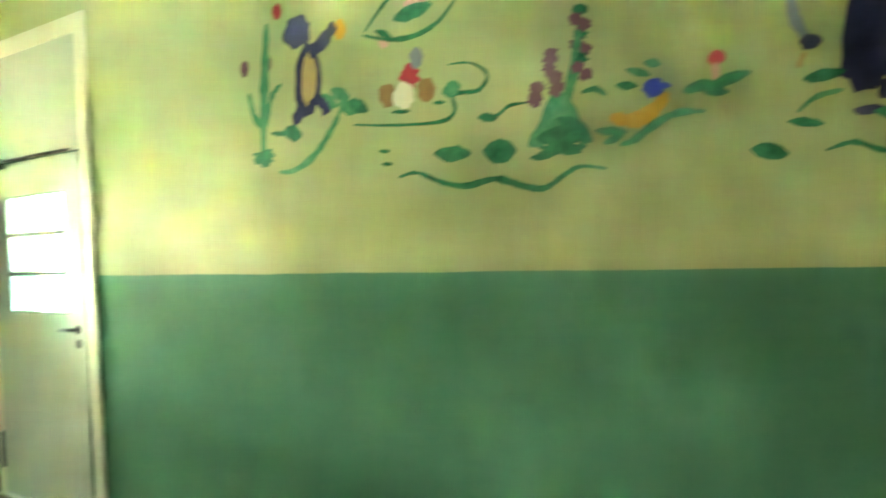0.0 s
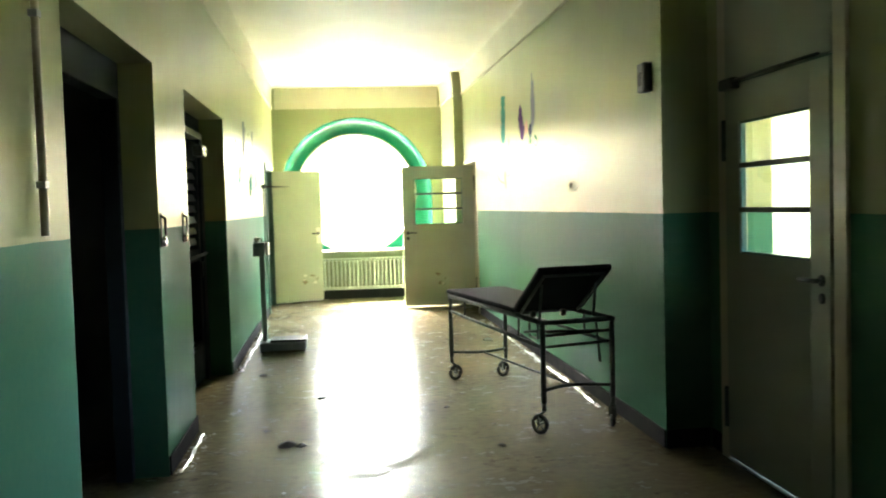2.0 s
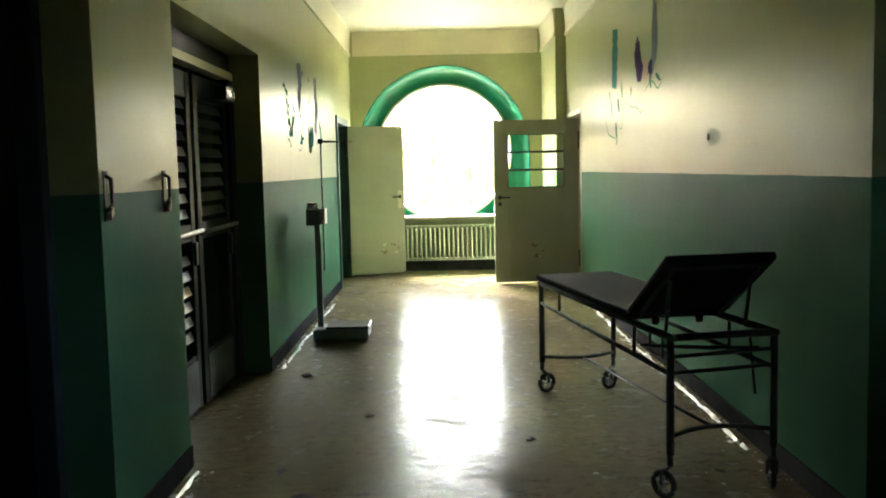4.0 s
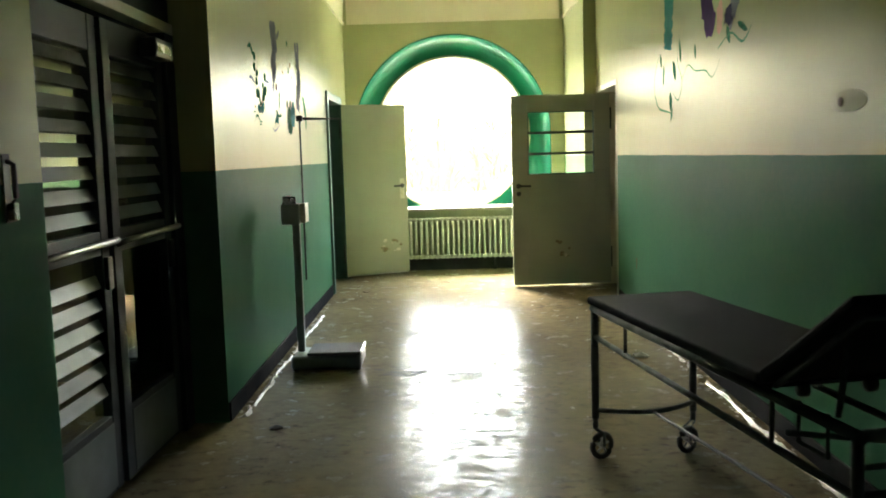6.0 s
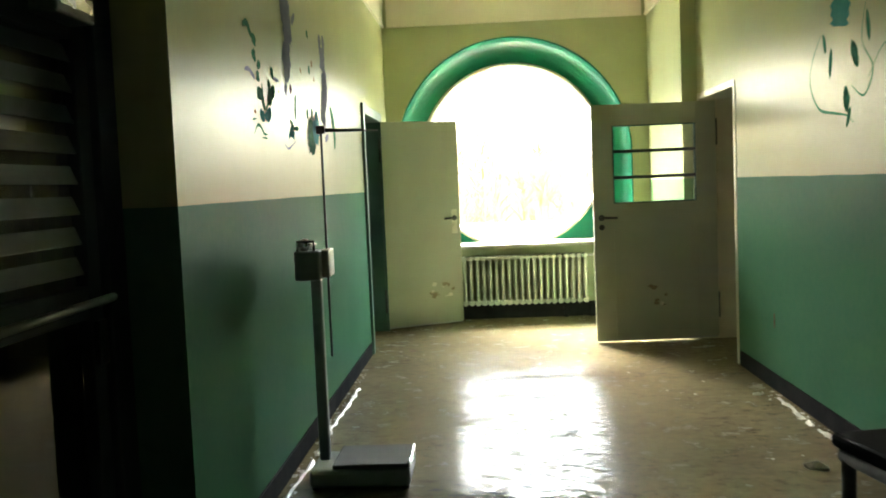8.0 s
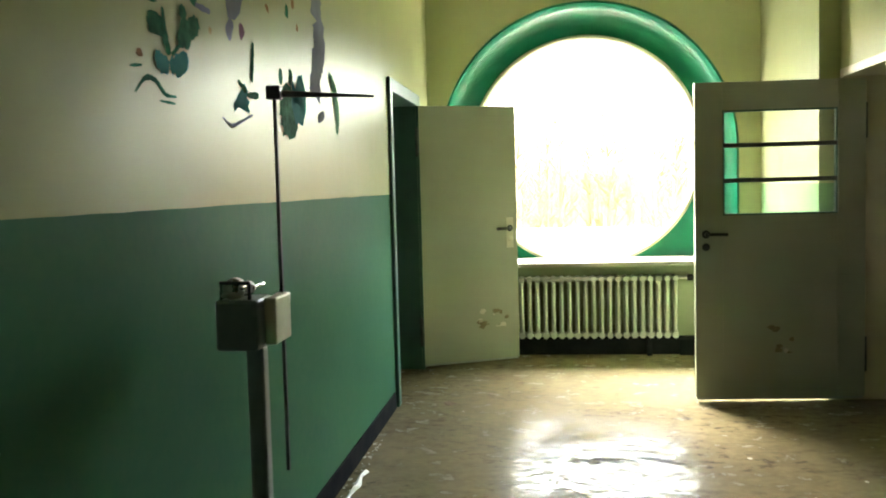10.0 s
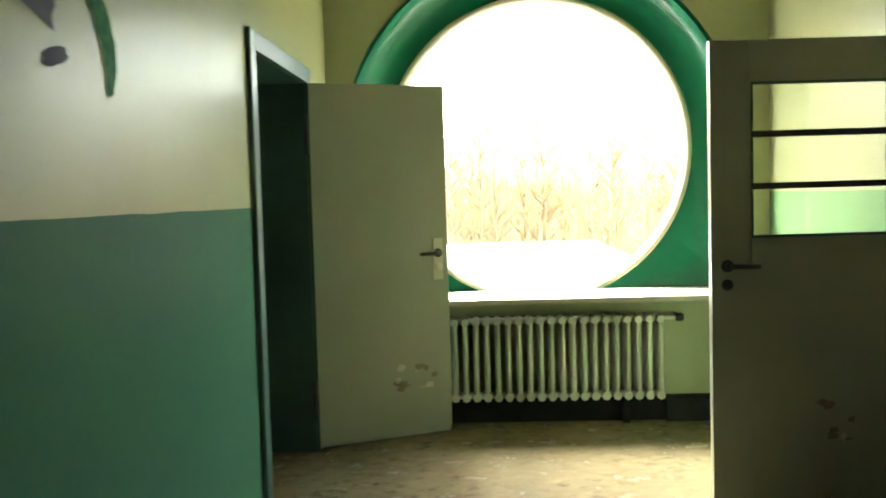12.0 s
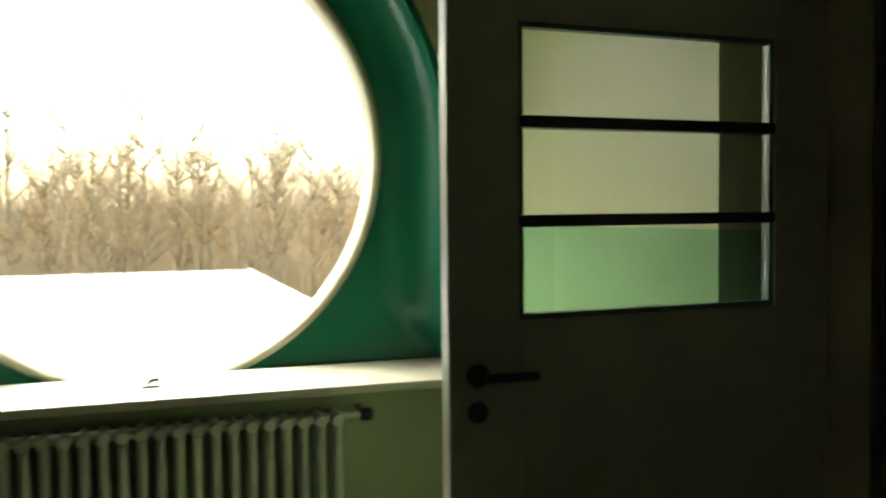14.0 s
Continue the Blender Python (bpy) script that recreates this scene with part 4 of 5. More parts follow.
scrap("dirt_clump", 0.62, 6.80, 0.085, 1, M_DIRT, "dark clump of dirt on the linoleum", 0.3)
scrap("dirt_clump", 0.70, 6.76, 0.05, 9, M_DIRT, "dark clump of dirt on the linoleum", 0.4)
scrap("dirt_clump", 0.46, 7.19, 0.045, 2, M_DIRT, "dark smear of dirt on the linoleum", 0.15)
scrap("dirt_clump", 0.28, 9.23, 0.05, 3, M_DIRT, "dark lump on the linoleum", 0.3)
scrap("dirt_clump", 0.80, 8.13, 0.035, 4, M_DIRT, "small dark lump on the linoleum", 0.4)
scrap("dirt_clump", 1.70, 7.61, 0.03, 5, M_DIRT, "small dark lump on the linoleum", 0.4)
scrap("dirt_clump", 1.90, 6.51, 0.03, 6, M_DIRT, "small dark lump on the linoleum", 0.4)
scrap("paper_scrap", 2.52, 10.66, 0.07, 7, M_DUST, "crumpled pale scrap on the linoleum", 0.5)
scrap("paper_scrap", 2.67, 12.13, 0.05, 8, M_DUST, "pale scrap on the linoleum", 0.3)
scrap("paper_scrap", 1.95, 7.05, 0.02, 11, M_DUST, "tiny pale scrap on the linoleum", 0.3)
scrap("bent_strip", 0.33, 14.02, 0.06, 10, M_RUST, "bent brown strip on the linoleum", 0.2)


def stain(x, y, a, b, seed):
    """A dried dark stain: flat uneven patches."""
    rng = random.Random(seed)
    bm = B()
    for i in range(110):
        cx, cy = x + rng.gauss(0, a * 0.6), y + rng.gauss(0, b * 0.6)
        r = rng.choice((0.004, 0.007, 0.012, 0.022)) * rng.uniform(0.6, 1.2)
        v = [bm.verts.new((cx + r * 1.8 * rng.uniform(0.5, 1.2) * math.cos(6.283 * j / 10), cy + r * 0.5 * rng.uniform(0.5, 1.2) * math.sin(6.283 * j / 10), 0.001 + 0.00002 * i)) for j in range(10)]
        bm.faces.new(v)
    return tagged(part("floor_stain", bm, M_DIRT), "dark dried stain on the linoleum", "stain", kind="stuff")


stain(0.93, 10.40, 0.22, 0.10, 21)
stain(1.25, 12.84, 0.28, 0.05, 22)

# ---------------------------------------------------------------- murals
class Mural:
    """Flat painted shapes on a wall at x; u is along y, v is up."""

    def __init__(self, x, side, name, label, start=0.0, stretch=1.0):
        self.x, self.side, self.layer = x, side, 0
        self.start, self.stretch = start, stretch
        self.root = thing(name, Matrix.Identity(4), label, "mural")
        self.rng = random.Random(len(label))

    def put(self, loops, mat, name):
        self.layer = (self.layer + 1) % 6
        x = self.x + self.side * (0.0012 + 0.0004 * self.layer)
        bm = B()
        for loop in loops:
            bm.faces.new([bm.verts.new((x, self.start + self.stretch * u, v)) for u, v in loop])
        return part(name, bm, mat, self.root)

    def blob(self, u, v, a, b, mat, name="painted_patch", turn=0.0, ragged=0.12):
        n = 22
        c, s = math.cos(radians(turn)), math.sin(radians(turn))
        loop = []
        for i in range(n):
            w = 2 * math.pi * i / n
            q = 1 + self.rng.uniform(-ragged, ragged)
            p, r = a * q * math.cos(w), b * q * math.sin(w)
            loop.append((u + p * c - r * s, v + p * s + r * c))
        self.put([loop], mat, name)

    def leaf(self, u, v, a, b, mat, turn=0.0):
        c, s = math.cos(radians(turn)), math.sin(radians(turn))
        loop = []
        for i in range(20):
            w = 2 * math.pi * i / 20
            p, r = a * math.cos(w), b * math.sin(w) * (0.35 + 0.65 * abs(math.sin(w))) * (1 + self.rng.uniform(-0.15, 0.15))
            loop.append((u + p * c - r * s, v + p * s + r * c))
        self.put([loop], mat, "leaf")

    def stroke(self, mat, width, *pts, name="stroke", taper=True):
        """A brush stroke through a few points, smoothed."""
        fine = []
        n = len(pts)
        for i in range(n - 1):
            p0, p1, p2, p3 = (Vector(pts[max(i - 1, 0)]), Vector(pts[i]), Vector(pts[i + 1]), Vector(pts[min(i + 2, n - 1)]))
            for k in range(6):
                t = k / 6
                fine.append(0.5 * ((2 * p1) + (p2 - p0) * t + (2 * p0 - 5 * p1 + 4 * p2 - p3) * t * t + (3 * p1 - p0 - 3 * p2 + p3) * t ** 3))
        fine.append(Vector(pts[-1]))
        quads, prev = [], None
        for i, p in enumerate(fine):
            d = (fine[min(i + 1, len(fine) - 1)] - fine[max(i - 1, 0)]).normalized()
            w = width * (1 + self.rng.uniform(-0.25, 0.25)) * (math.sin(math.pi * (0.12 + 0.80 * i / len(fine))) if taper else 1)
            a, c = p + Vector((-d.y, d.x)) * w, p - Vector((-d.y, d.x)) * w
            if prev:
                quads.append([prev[0], a, c, prev[1]])
            prev = (a, c)
        self.put([[tuple(q) for q in quad] for quad in quads], mat, name)


# hall mural: garden with little animals
m = Mural(HALL, -1, "hall_mural", "children's mural of animals among flowers painted on the cream wall", 0.445, 1.012)
m.stroke(P_PALE, 0.030, (2.80, 2.44), (2.83, 2.20), (2.85, 2.02), (2.86, 1.86), name="stem")
m.stroke(P_PALE, 0.018, (2.94, 2.16), (2.91, 2.06), (2.86, 2.0))
m.stroke(P_PALE, 0.016, (2.72, 2.17), (2.79, 2.12), (2.83, 2.0))
m.blob(2.86, 1.87, 0.075, 0.035, P_GREEN, ragged=0.3)
for u, v in ((2.96, 2.27), (2.81, 2.27), (2.73, 2.48)):
    m.blob(u, v, 0.030, 0.035, P_MAUVE if v < 2.4 else P_RED, "bud")
m.blob(2.61, 2.37, 0.085, 0.07, P_NAVY, "animal_head")
m.blob(2.55, 2.17, 0.085, 0.15, P_NAVY, "animal_body", 6)
m.blob(2.545, 2.17, 0.045, 0.11, P_TAN, "animal_belly", 6)
m.stroke(P_NAVY, 0.028, (2.54, 2.27), (2.46, 2.30), (2.38, 2.36), name="animal_arm", taper=False)
m.blob(2.355, 2.335, 0.035, 0.04, P_OCHRE, "yellow_fruit")
m.stroke(P_NAVY, 0.028, (2.60, 2.08), (2.62, 2.02), (2.66, 2.01), name="animal_leg", taper=False)
m.stroke(P_NAVY, 0.026, (2.50, 2.08), (2.46, 2.04), (2.45, 2.01), name="animal_leg", taper=False)
m.stroke(P_PALE, 0.016, (2.76, 1.80), (2.66, 1.80), (2.52, 1.86), (2.38, 2.00), (2.36, 2.08))
m.stroke(P_GREEN, 0.013, (2.80, 1.97), (2.72, 1.96), (2.64, 1.97))
m.leaf(2.66, 1.955, 0.06, 0.035, P_GREEN, 15)
for u, v in ((2.44, 2.06), (2.37, 2.08), (2.33, 2.02), (2.27, 2.02)):
    m.leaf(u, v, 0.06, 0.028, P_PALE if u > 2.3 else P_GREEN, 25)
m.stroke(P_GREEN, 0.011, (2.23, 2.29), (2.10, 2.25), (1.97, 2.24), (1.85, 2.27), (1.76, 2.34))
m.leaf(1.97, 2.33, 0.10, 0.03, P_GREEN, -6)
m.blob(1.95, 2.36, 0.06, 0.025, P_PINK)
m.blob(2.12, 2.245, 0.028, 0.025, P_PINK)
m.leaf(2.12, 2.275, 0.05, 0.014, P_GREEN, 25)
m.stroke(P_GREEN, 0.010, (2.22, 2.30), (2.12, 2.38), (2.0, 2.46), (1.88, 2.48))
m.blob(2.11, 2.04, 0.05, 0.045, P_BROWN, "animal_paw")
m.blob(2.03, 2.03, 0.055, 0.05, P_CREAM, "animal_belly")
m.blob(2.0, 2.095, 0.05, 0.045, P_RED, "red_jacket", ragged=0.2)
m.blob(1.92, 2.035, 0.045, 0.045, P_BROWN, "animal_paw")
m.blob(1.96, 2.16, 0.032, 0.04, P_GREY, "animal_head")
m.stroke(P_GREEN, 0.009, (2.30, 1.95), (2.1, 1.925), (1.86, 1.91), (1.79, 1.94), (1.79, 2.0), (1.68, 2.0), (1.64, 2.05), (1.71, 2.10), (1.81, 2.11))
m.leaf(1.80, 2.02, 0.045, 0.03, P_PALE, -10)
for u, v, a in ((2.14, 1.83, 0.03), (2.13, 1.78, 0.03), (2.05, 1.97, 0.05), (1.86, 1.98, 0.03)):
    m.leaf(u, v, a, 0.008, P_GREEN, 5)
m.leaf(1.81, 1.79, 0.088, 0.030, P_GREEN, 5)
m.leaf(1.60, 1.78, 0.072, 0.042, P_GREEN, 4)
m.stroke(P_GREEN, 0.012, (2.07, 1.725), (1.98, 1.735), (1.86, 1.69), (1.75, 1.67), (1.62, 1.685), (1.50, 1.65), (1.42, 1.64), (1.34, 1.68), (1.28, 1.70), (1.19, 1.685))
m.stroke(P_GREEN, 0.007, (1.66, 1.90), (1.60, 1.905), (1.55, 1.93), (1.47, 1.93))
m.leaf(1.645, 1.90, 0.045, 0.016, P_GREEN, 8)
m.stroke(P_PALE, 0.018, (1.265, 2.19), (1.29, 2.03), (1.33, 1.90), (1.36, 1.77), name="stem")
for k in range(9):
    m.blob(1.265 + 0.016 * math.sin(k * 2.1), 2.20 - 0.026 * k, 0.026, 0.020, P_MAUVE if k % 3 else P_GREEN, "flower", ragged=0.3)
for u, v in ((1.38, 2.07), (1.385, 2.03), (1.37, 2.0), (1.44, 1.97), (1.45, 1.94), (1.36, 1.96)):
    m.blob(u, v, 0.030, 0.026, P_MAUVE, "flower", ragged=0.3)
for u, v, a, t in ((1.36, 1.86, 0.10, 80), (1.32, 1.87, 0.12, 60), (1.40, 1.86, 0.09, 110), (1.30, 1.82, 0.08, 35), (1.42, 1.82, 0.07, 150), (1.36, 1.80, 0.09, 5)):
    m.leaf(u, v, a, 0.035, P_GREEN if t < 50 else P_PALE, t)
m.blob(1.35, 1.765, 0.085, 0.022, P_GREEN, ragged=0.35)
m.leaf(1.43, 1.745, 0.05, 0.012, P_GREEN, 0)
m.stroke(P_GREEN, 0.010, (1.27, 1.935), (1.22, 1.94), (1.18, 1.915))
m.stroke(P_OCHRE, 0.026, (1.17, 1.845), (1.09, 1.825), (1.02, 1.85), (0.975, 1.895), name="yellow_boat")
m.blob(1.02, 1.915, 0.036, 0.030, P_BLUE, "bird")
m.leaf(1.0, 1.92, 0.04, 0.012, P_BLUE, 10)
for u, v, a, t in ((1.07, 1.97, 0.045, 20), (1.11, 1.935, 0.04, 10), (1.02, 1.99, 0.03, 15), (1.17, 1.80, 0.06, 8), (1.16, 1.775, 0.04, -15)):
    m.leaf(u, v, a, 0.014, P_PALE if t > 12 else P_GREEN, t)
m.stroke(P_GREEN, 0.013, (1.14, 1.755), (1.09, 1.765), (1.03, 1.80), (0.95, 1.83), (0.86, 1.825))
m.blob(0.82, 1.975, 0.028, 0.022, P_RED, "toadstool_cap")
m.blob(0.825, 1.935, 0.014, 0.028, P_PINK, "toadstool_stalk")
for u, v, a, t in ((0.84, 1.895, 0.055, 0), (0.88, 1.90, 0.05, -10), (0.78, 1.91, 0.06, -8), (0.83, 1.88, 0.045, 12)):
    m.leaf(u, v, a, 0.017, P_GREEN, t)
m.blob(0.40, 1.99, 0.085, 0.17, P_NAVY, "animal_body", 14)
m.blob(0.33, 1.95, 0.07, 0.12, P_NAVY, "animal_body", 10)
m.stroke(P_GREY, 0.016, (0.61, 2.14), (0.60, 2.05), (0.565, 1.975), name="animal_arm")
m.blob(0.56, 1.975, 0.028, 0.022, P_NAVY, "animal_paw")
m.stroke(P_TAN, 0.010, (0.575, 1.95), (0.595, 1.91))
m.stroke(P_NAVY, 0.022, (0.375, 1.85), (0.37, 1.80), name="animal_leg", taper=False)
m.blob(0.42, 1.775, 0.042, 0.013, P_NAVY, "animal_foot")
for u, v, a, b, t in ((0.53, 1.88, 0.055, 0.018, -4), (0.58, 1.76, 0.05, 0.013, 10), (0.68, 1.69, 0.055, 0.024, 12), (0.36, 1.76, 0.05, 0.018, 10)):
    m.leaf(u, v, a, b, P_GREEN, t)
m.stroke(P_PALE, 0.008, (0.60, 1.79), (0.55, 1.825), (0.48, 1.835))
m.stroke(P_GREEN, 0.008, (0.53, 1.68), (0.46, 1.695), (0.40, 1.67), (0.33, 1.66), (0.24, 1.68))

# corridor murals, half peeled away
m = Mural(0.0, 1, "corridor_mural", "faded flower mural, half peeled, on the cream corridor wall")
m.stroke(P_GREEN, 0.018, (10.30, 2.12), (10.37, 2.14), (10.42, 2.11), (10.46, 2.09))
m.stroke(P_GREEN, 0.040, (10.49, 2.11), (10.48, 2.06))
m.stroke(P_GREEN, 0.036, (10.48, 2.04), (10.46, 1.99))
m.stroke(P_GREEN, 0.036, (10.54, 2.00), (10.55, 1.96))
m.stroke(P_GREEN, 0.032, (10.52, 1.95), (10.52, 1.90))
m.stroke(P_GREY, 0.012, (10.30, 1.93), (10.37, 1.94), (10.44, 1.92), (10.47, 1.91))
m.stroke(P_GREEN, 0.052, (10.54, 1.88), (10.54, 1.82))
m.stroke(P_GREEN, 0.020, (10.59, 1.90), (10.60, 1.82), (10.63, 1.78))
m.stroke(P_GREEN, 0.032, (10.81, 2.00), (10.79, 1.95))
m.stroke(P_GREEN, 0.028, (10.73, 1.93), (10.72, 1.89))
m.stroke(P_GREEN, 0.040, (10.84, 1.90), (10.75, 1.86), (10.68, 1.82))
m.stroke(P_GREEN, 0.010, (10.75, 1.85), (10.64, 1.78))
m.stroke(P_GREY, 0.010, (10.81, 1.95), (10.94, 1.95))
m.stroke(P_TEAL, 0.030, (10.53, 1.77), (10.57, 1.75), (10.62, 1.75))
m.stroke(P_TEAL, 0.030, (10.75, 1.79), (10.69, 1.76), (10.62, 1.75))
m.stroke(P_BROWN, 0.020, (10.44, 1.77), (10.44, 1.75))
m.stroke(P_GREEN, 0.004, (10.38, 1.72), (10.45, 1.73))
m.stroke(P_GREEN, 0.008, (10.41, 1.66), (10.47, 1.70), (10.53, 1.70), (10.59, 1.67), (10.66, 1.67))
m.stroke(P_GREEN, 0.004, (10.55, 1.65), (10.65, 1.65))
m.stroke(P_GREY, 0.100, (11.17, 2.40), (11.18, 2.31), (11.21, 2.26), (11.20, 2.19), taper=False)
m.stroke(P_GREY, 0.100, (11.20, 2.21), (11.16, 2.12), (11.15, 2.04), (11.18, 1.98))
m.stroke(P_GREY, 0.020, (11.07, 2.29), (11.14, 2.27))
m.stroke(P_GREY, 0.020, (11.41, 2.36), (11.31, 2.30))
m.stroke(P_GREY, 0.032, (11.13, 1.96), (11.08, 1.90))
m.stroke(P_MAUVE, 0.028, (11.20, 1.96), (11.23, 1.92))
m.stroke(P_TAN, 0.010, (10.92, 1.90), (10.94, 1.89))
m.stroke(P_GREEN, 0.020, (11.33, 1.92), (11.31, 1.84), (11.30, 1.78))
m.stroke(P_GREEN, 0.012, (11.16, 1.77), (11.24, 1.74))
m.stroke(P_GREEN, 0.012, (11.24, 1.73), (11.37, 1.74))
m.stroke(P_TEAL, 0.072, (11.17, 1.73), (11.19, 1.70), (11.19, 1.68), taper=False)
m.stroke(P_GREY, 0.006, (11.01, 1.64), (11.09, 1.62), (11.19, 1.64), (11.30, 1.67))
m.stroke(P_BROWN, 0.024, (11.51, 2.08), (11.50, 2.06))
m.stroke(P_GREEN, 0.028, (11.76, 2.13), (11.75, 2.08))
m.stroke(P_BROWN, 0.020, (11.85, 2.17), (11.83, 2.13))
m.stroke(P_GREEN, 0.024, (11.75, 2.33), (11.73, 2.29))
m.stroke(P_BROWN, 0.016, (11.90, 2.08), (11.90, 2.05))
m.stroke(P_GREEN, 0.028, (11.65, 1.87), (11.64, 1.81))
m.stroke(P_GREEN, 0.028, (11.79, 1.88), (11.76, 1.82))
m.stroke(P_GREEN, 0.110, (11.68, 1.81), (11.71, 1.75), (11.76, 1.66), (11.77, 1.61))
m.stroke(P_TEAL, 0.100, (11.85, 1.83), (11.89, 1.78), (11.80, 1.71))
m.stroke(P_GREY, 0.044, (12.14, 2.37), (12.14, 2.28))
m.stroke(P_GREY, 0.060, (12.29, 2.38), (12.26, 2.30))
m.stroke(P_GREY, 0.084, (12.21, 2.30), (12.22, 2.22), (12.21, 2.15), taper=False)
m.stroke(P_GREY, 0.090, (12.23, 2.15), (12.26, 2.04), (12.19, 1.94), (12.15, 1.81), taper=False)
m.stroke(P_GREY, 0.060, (12.24, 1.75), (12.25, 1.71))
m.stroke(P_PALE, 0.044, (12.41, 1.94), (12.48, 1.89), (12.53, 1.82), (12.55, 1.74), (12.53, 1.67))

m = Mural(W, -1, "corridor_mural", "faded coloured mural with runny lines on the cream corridor wall")
m.stroke(P_TEAL, 0.115, (11.07, 2.62), (11.09, 2.42), (11.11, 2.24), (11.13, 2.11), name="painted_patch", taper=False)
m.blob(10.10, 2.16, 0.13, 0.105, P_PURPLE, ragged=0.2)
m.blob(10.16, 2.28, 0.11, 0.13, P_PURPLE, ragged=0.2)
m.blob(9.89, 2.16, 0.065, 0.09, P_PINK, ragged=0.2)
m.blob(9.73, 2.14, 0.07, 0.06, P_NAVY, ragged=0.3)
m.blob(9.59, 2.36, 0.09, 0.24, P_GREY, "peeled_patch", 3, 0.15)
m.stroke(P_GREY, 0.05, (9.62, 2.66), (9.59, 2.45), (9.64, 2.22), (9.70, 2.06))
m.stroke(P_PALE, 0.007, (11.39, 2.10), (11.51, 1.98), (11.55, 1.86), (11.42, 1.72), (11.19, 1.68), (11.05, 1.66), (10.96, 1.62))
m.stroke(P_PALE, 0.006, (10.80, 2.18), (10.85, 2.0), (10.73, 1.86), (10.83, 1.74), (10.98, 1.80))
m.stroke(P_PALE, 0.005, (10.78, 1.82), (10.60, 1.95), (10.41, 1.90), (10.18, 1.88), (10.03, 1.83), (9.87, 1.92))
m.stroke(P_PALE, 0.007, (9.92, 1.98), (9.68, 2.04), (9.48, 1.97), (9.33, 2.04))
for u, v, a, b, t in ((11.05, 1.74, 0.07, 0.045, 80), (10.94, 1.95, 0.08, 0.04, 60), (11.25, 1.94, 0.08, 0.025, 100), (10.78, 2.06, 0.08, 0.025, 80), (11.33, 2.05, 0.06, 0.022, 70), (9.48, 2.05, 0.09, 0.02, 20), (9.73, 2.04, 0.06, 0.03, 60), (10.41, 2.02, 0.05, 0.02, 80), (11.02, 1.65, 0.06, 0.02, 120)):
    m.leaf(u, v, a, b, P_GREEN, t)

# ---------------------------------------------------------------- tiled washroom seen past the open door
tw = 0.148
tile_mesh = None
for i in range(10):
    for k in range(13):
        if tile_mesh is None:
            first = part("tile", box(B(), 0, 0, 0, tw, 0.006, tw, 0.0015), M_TILE, bpy.data.objects["wall_washroom"])
            tile_mesh = first.data
            first.location = (3.18, 15.443, 0.15)
        else:
            t = new("tile", tile_mesh)
            t.parent = bpy.data.objects["wall_washroom"]
            t.location = (3.18 + i * 0.152, 15.443, 0.15 + k * 0.152)

# ---------------------------------------------------------------- outside
ground = structure("ground", box(B(), -2000, -2000, -4.3, 2000, 3000, -4.0), M_EARTH, "dry winter grass", "ground")
roof = thing("annexe_roof", Matrix.Identity(4), "flat pale felt roof of a low annexe", "roof")
part("roof_sheet", box(B(), -9.0, Y_END + 0.62, -4.0, 2.94, 27.9, 0.38), M_BRICKOUT, roof)
part("felt", box(B(), -9.05, Y_END + 0.61, 0.381, 2.99, 27.95, 0.43, 0.01), M_ROOF, roof)
part("edge_trim", box(B(), 2.992, Y_END + 0.61, 0.34, 3.04, 27.95, 0.47, 0.005), M_ALU, roof)
part("edge_trim", box(B(), -9.05, 27.951, 0.34, 3.04, 28.00, 0.45, 0.005), M_ALU, roof)


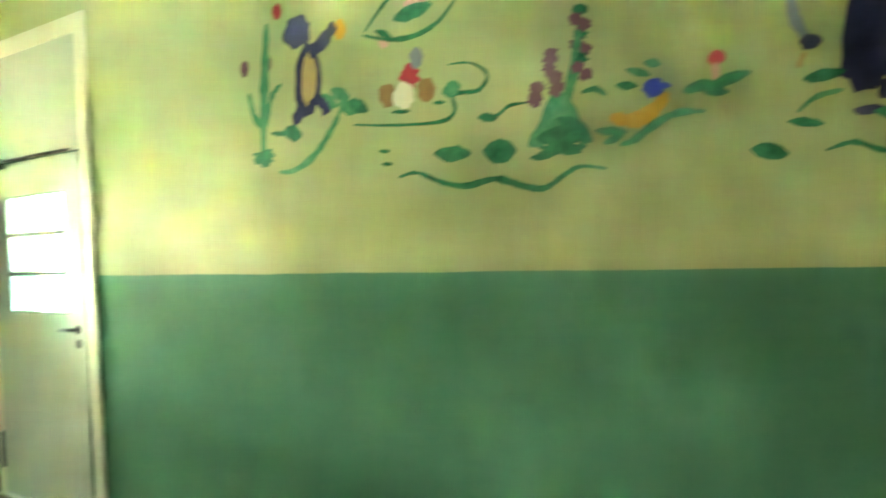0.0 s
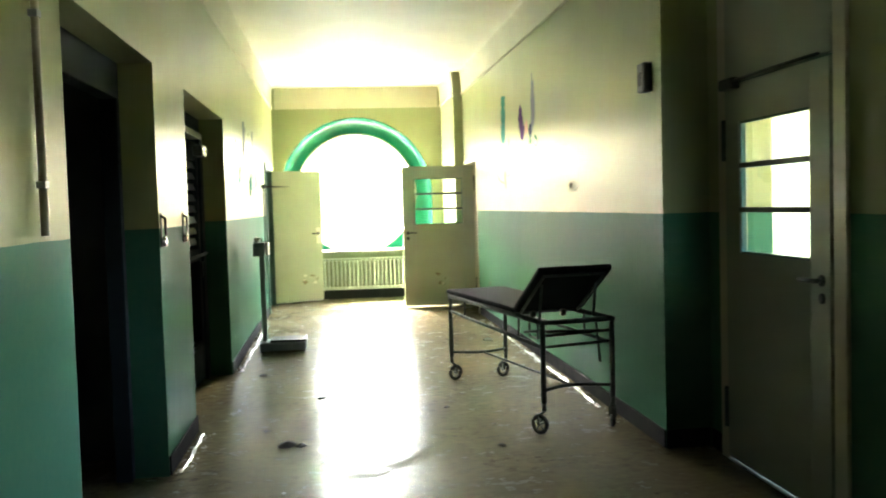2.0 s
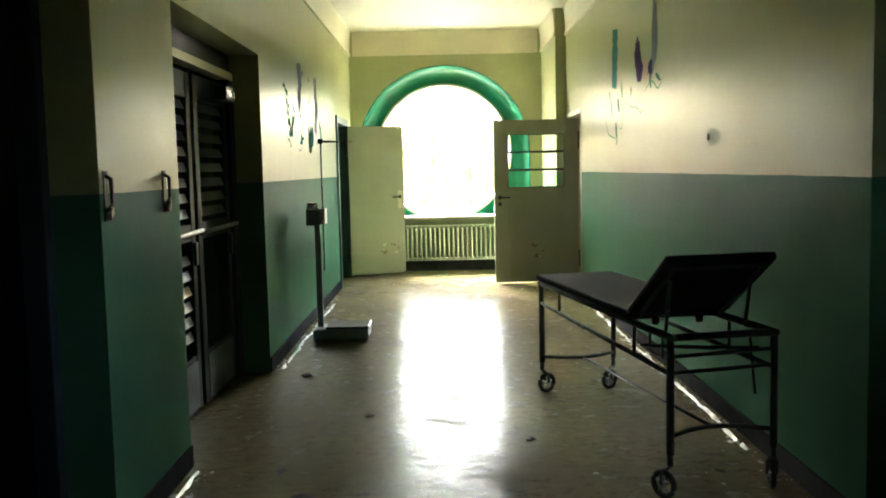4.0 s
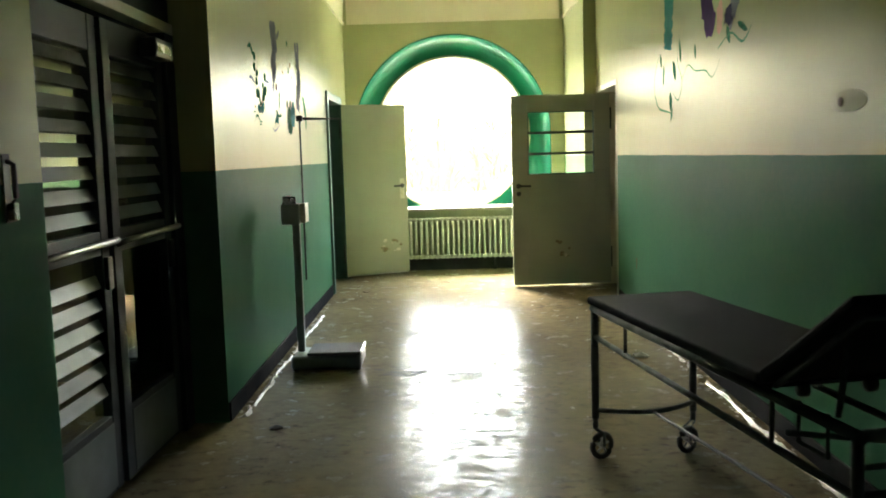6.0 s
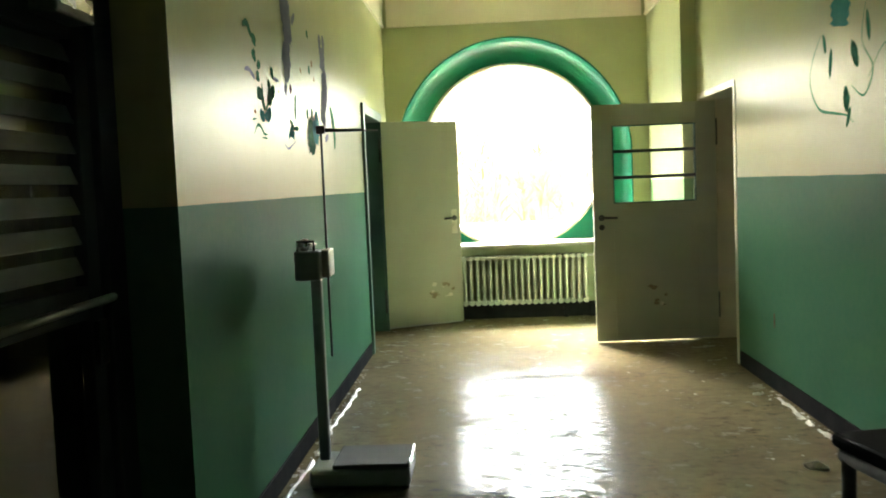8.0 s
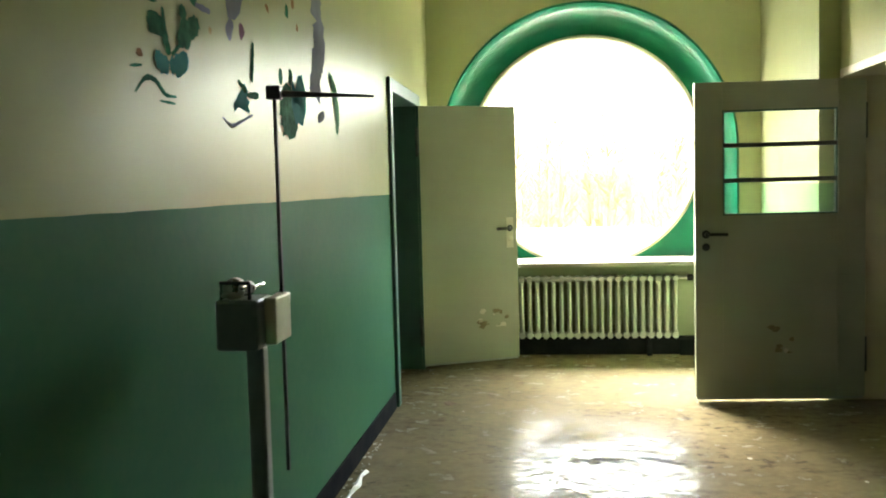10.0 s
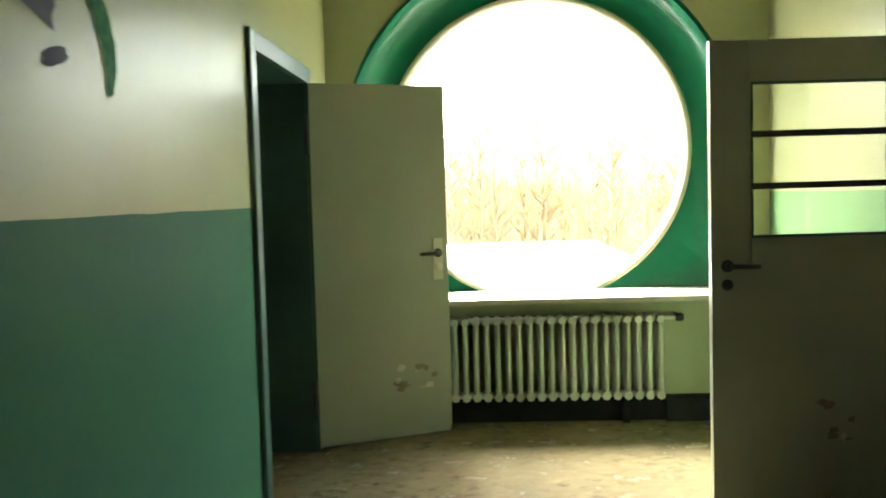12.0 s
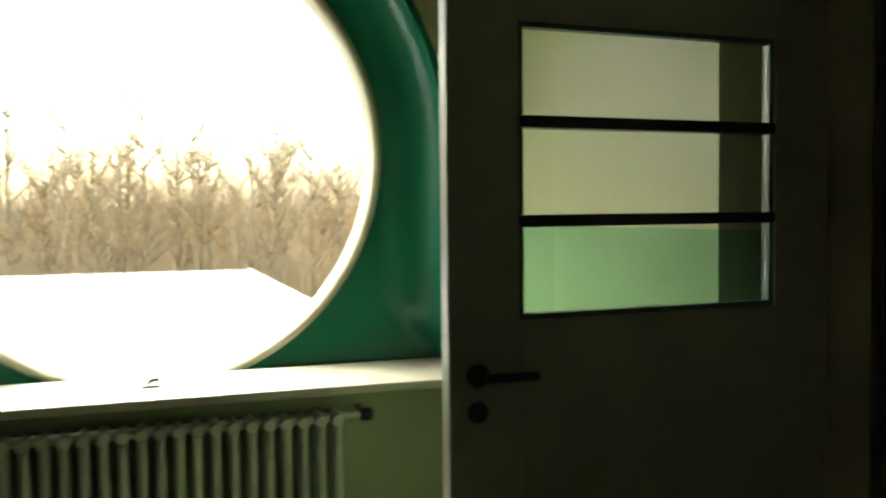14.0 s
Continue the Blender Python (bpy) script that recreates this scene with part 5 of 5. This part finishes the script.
def bare_tree(seed, height):
    """A leafless tree: tapered trunk, limbs and a fine crown of twigs."""
    rng = random.Random(seed)
    t = thing("bare_tree", Matrix.Identity(4), "leafless tan tree in a winter wood", "tree", group="trees beyond the annexe roof")
    trunk, twigs = B(), B()
    tube(trunk, [(0, 0, 0), (0.06, 0.03, height * 0.3), (-0.05, 0.06, height * 0.62), (0.04, 0, height * 0.98)], 0.17, 7, r_end=0.03)
    for i in range(22):
        z = height * rng.uniform(0.22, 0.95)
        a = rng.uniform(0, 6.283)
        ln = (height - z) * 0.30 + rng.uniform(0.7, 1.7)
        p = Vector((0, 0, z))
        d = Vector((math.cos(a), math.sin(a), rng.uniform(0.5, 1.3))).normalized()
        q = p + d * ln * 0.5
        e = p + d * ln + Vector((0, 0, 0.3 * ln))
        tube(trunk, [p, q, e], 0.05, 5, r_end=0.012)
        for j in range(10):
            f = rng.uniform(0.25, 1.0)
            s = p.lerp(e, f)
            g = Vector((rng.uniform(-1, 1), rng.uniform(-1, 1), rng.uniform(0.0, 1.3))).normalized() * rng.uniform(0.4, 1.1)
            tube(twigs, [s, s + g * 0.6, s + g + Vector((0, 0, 0.12))], 0.016, 3, r_end=0.006)
    part("trunk", trunk, M_BARK, t)
    part("crown", twigs, M_TWIG, t)
    return t


rng = random.Random(77)
kinds = [bare_tree(s, h) for s, h in ((1, 8.0), (2, 9.2), (3, 7.4), (4, 9.9))]
spots = []
for row, (y0, n) in enumerate(((50, 34), (56, 38), (63, 40))):
    for i in range(n):
        spots.append((-26 + 62 * (i + rng.uniform(-0.4, 0.4)) / n, y0 + rng.uniform(-2.5, 2.5), rng.uniform(0.82, 1.12)))
for i, (x, y, s) in enumerate(spots):
    src = kinds[i % 4]
    mm = pose(x, y, -4.0, 0, 0, rng.uniform(0, 360)) @ Matrix.Diagonal((s, s, s, 1))
    if i < 4:
        src.matrix_basis = mm
    else:
        c = copy_thing(src, mm)
        c.matrix_basis = mm

# undergrowth in front of and between the trees
bm = B()
for i in range(9000):
    x, y = rng.uniform(-28, 38), rng.uniform(46, 66)
    h = rng.uniform(1.8, 4.9) * rng.uniform(0.7, 1.0)
    v0 = Vector((x, y, -4.0))
    v1 = v0 + Vector((rng.uniform(-0.5, 0.5), rng.uniform(-0.4, 0.4), h))
    tube(bm, [v0, v0.lerp(v1, 0.5) + Vector((rng.uniform(-0.2, 0.2), 0, 0)), v1], 0.032, 3, r_end=0.010)
tagged(part("brushwood", bm, M_TWIG), "dense tan winter brushwood", "brushwood", kind="stuff")

# far woods closing the view
bm = B()
low, high = [], []
for i in range(241):
    x = -90 + 200 * i / 240
    y = 78 + 6 * math.sin(i * 0.13)
    low.append(bm.verts.new((x, y, -4.0)))
    high.append(bm.verts.new((x, y + 1.0, 1.9 + 0.7 * noise.noise(Vector((x * 0.12, 3.0, 0))) + 0.9 * noise.noise(Vector((x * 0.9, 1.0, 0))))))
for i in range(240):
    bm.faces.new((low[i], low[i + 1], high[i + 1], high[i]))
tagged(part("backdrop", bm, M_TWIG), "far tan winter woods", "woods", kind="structure")
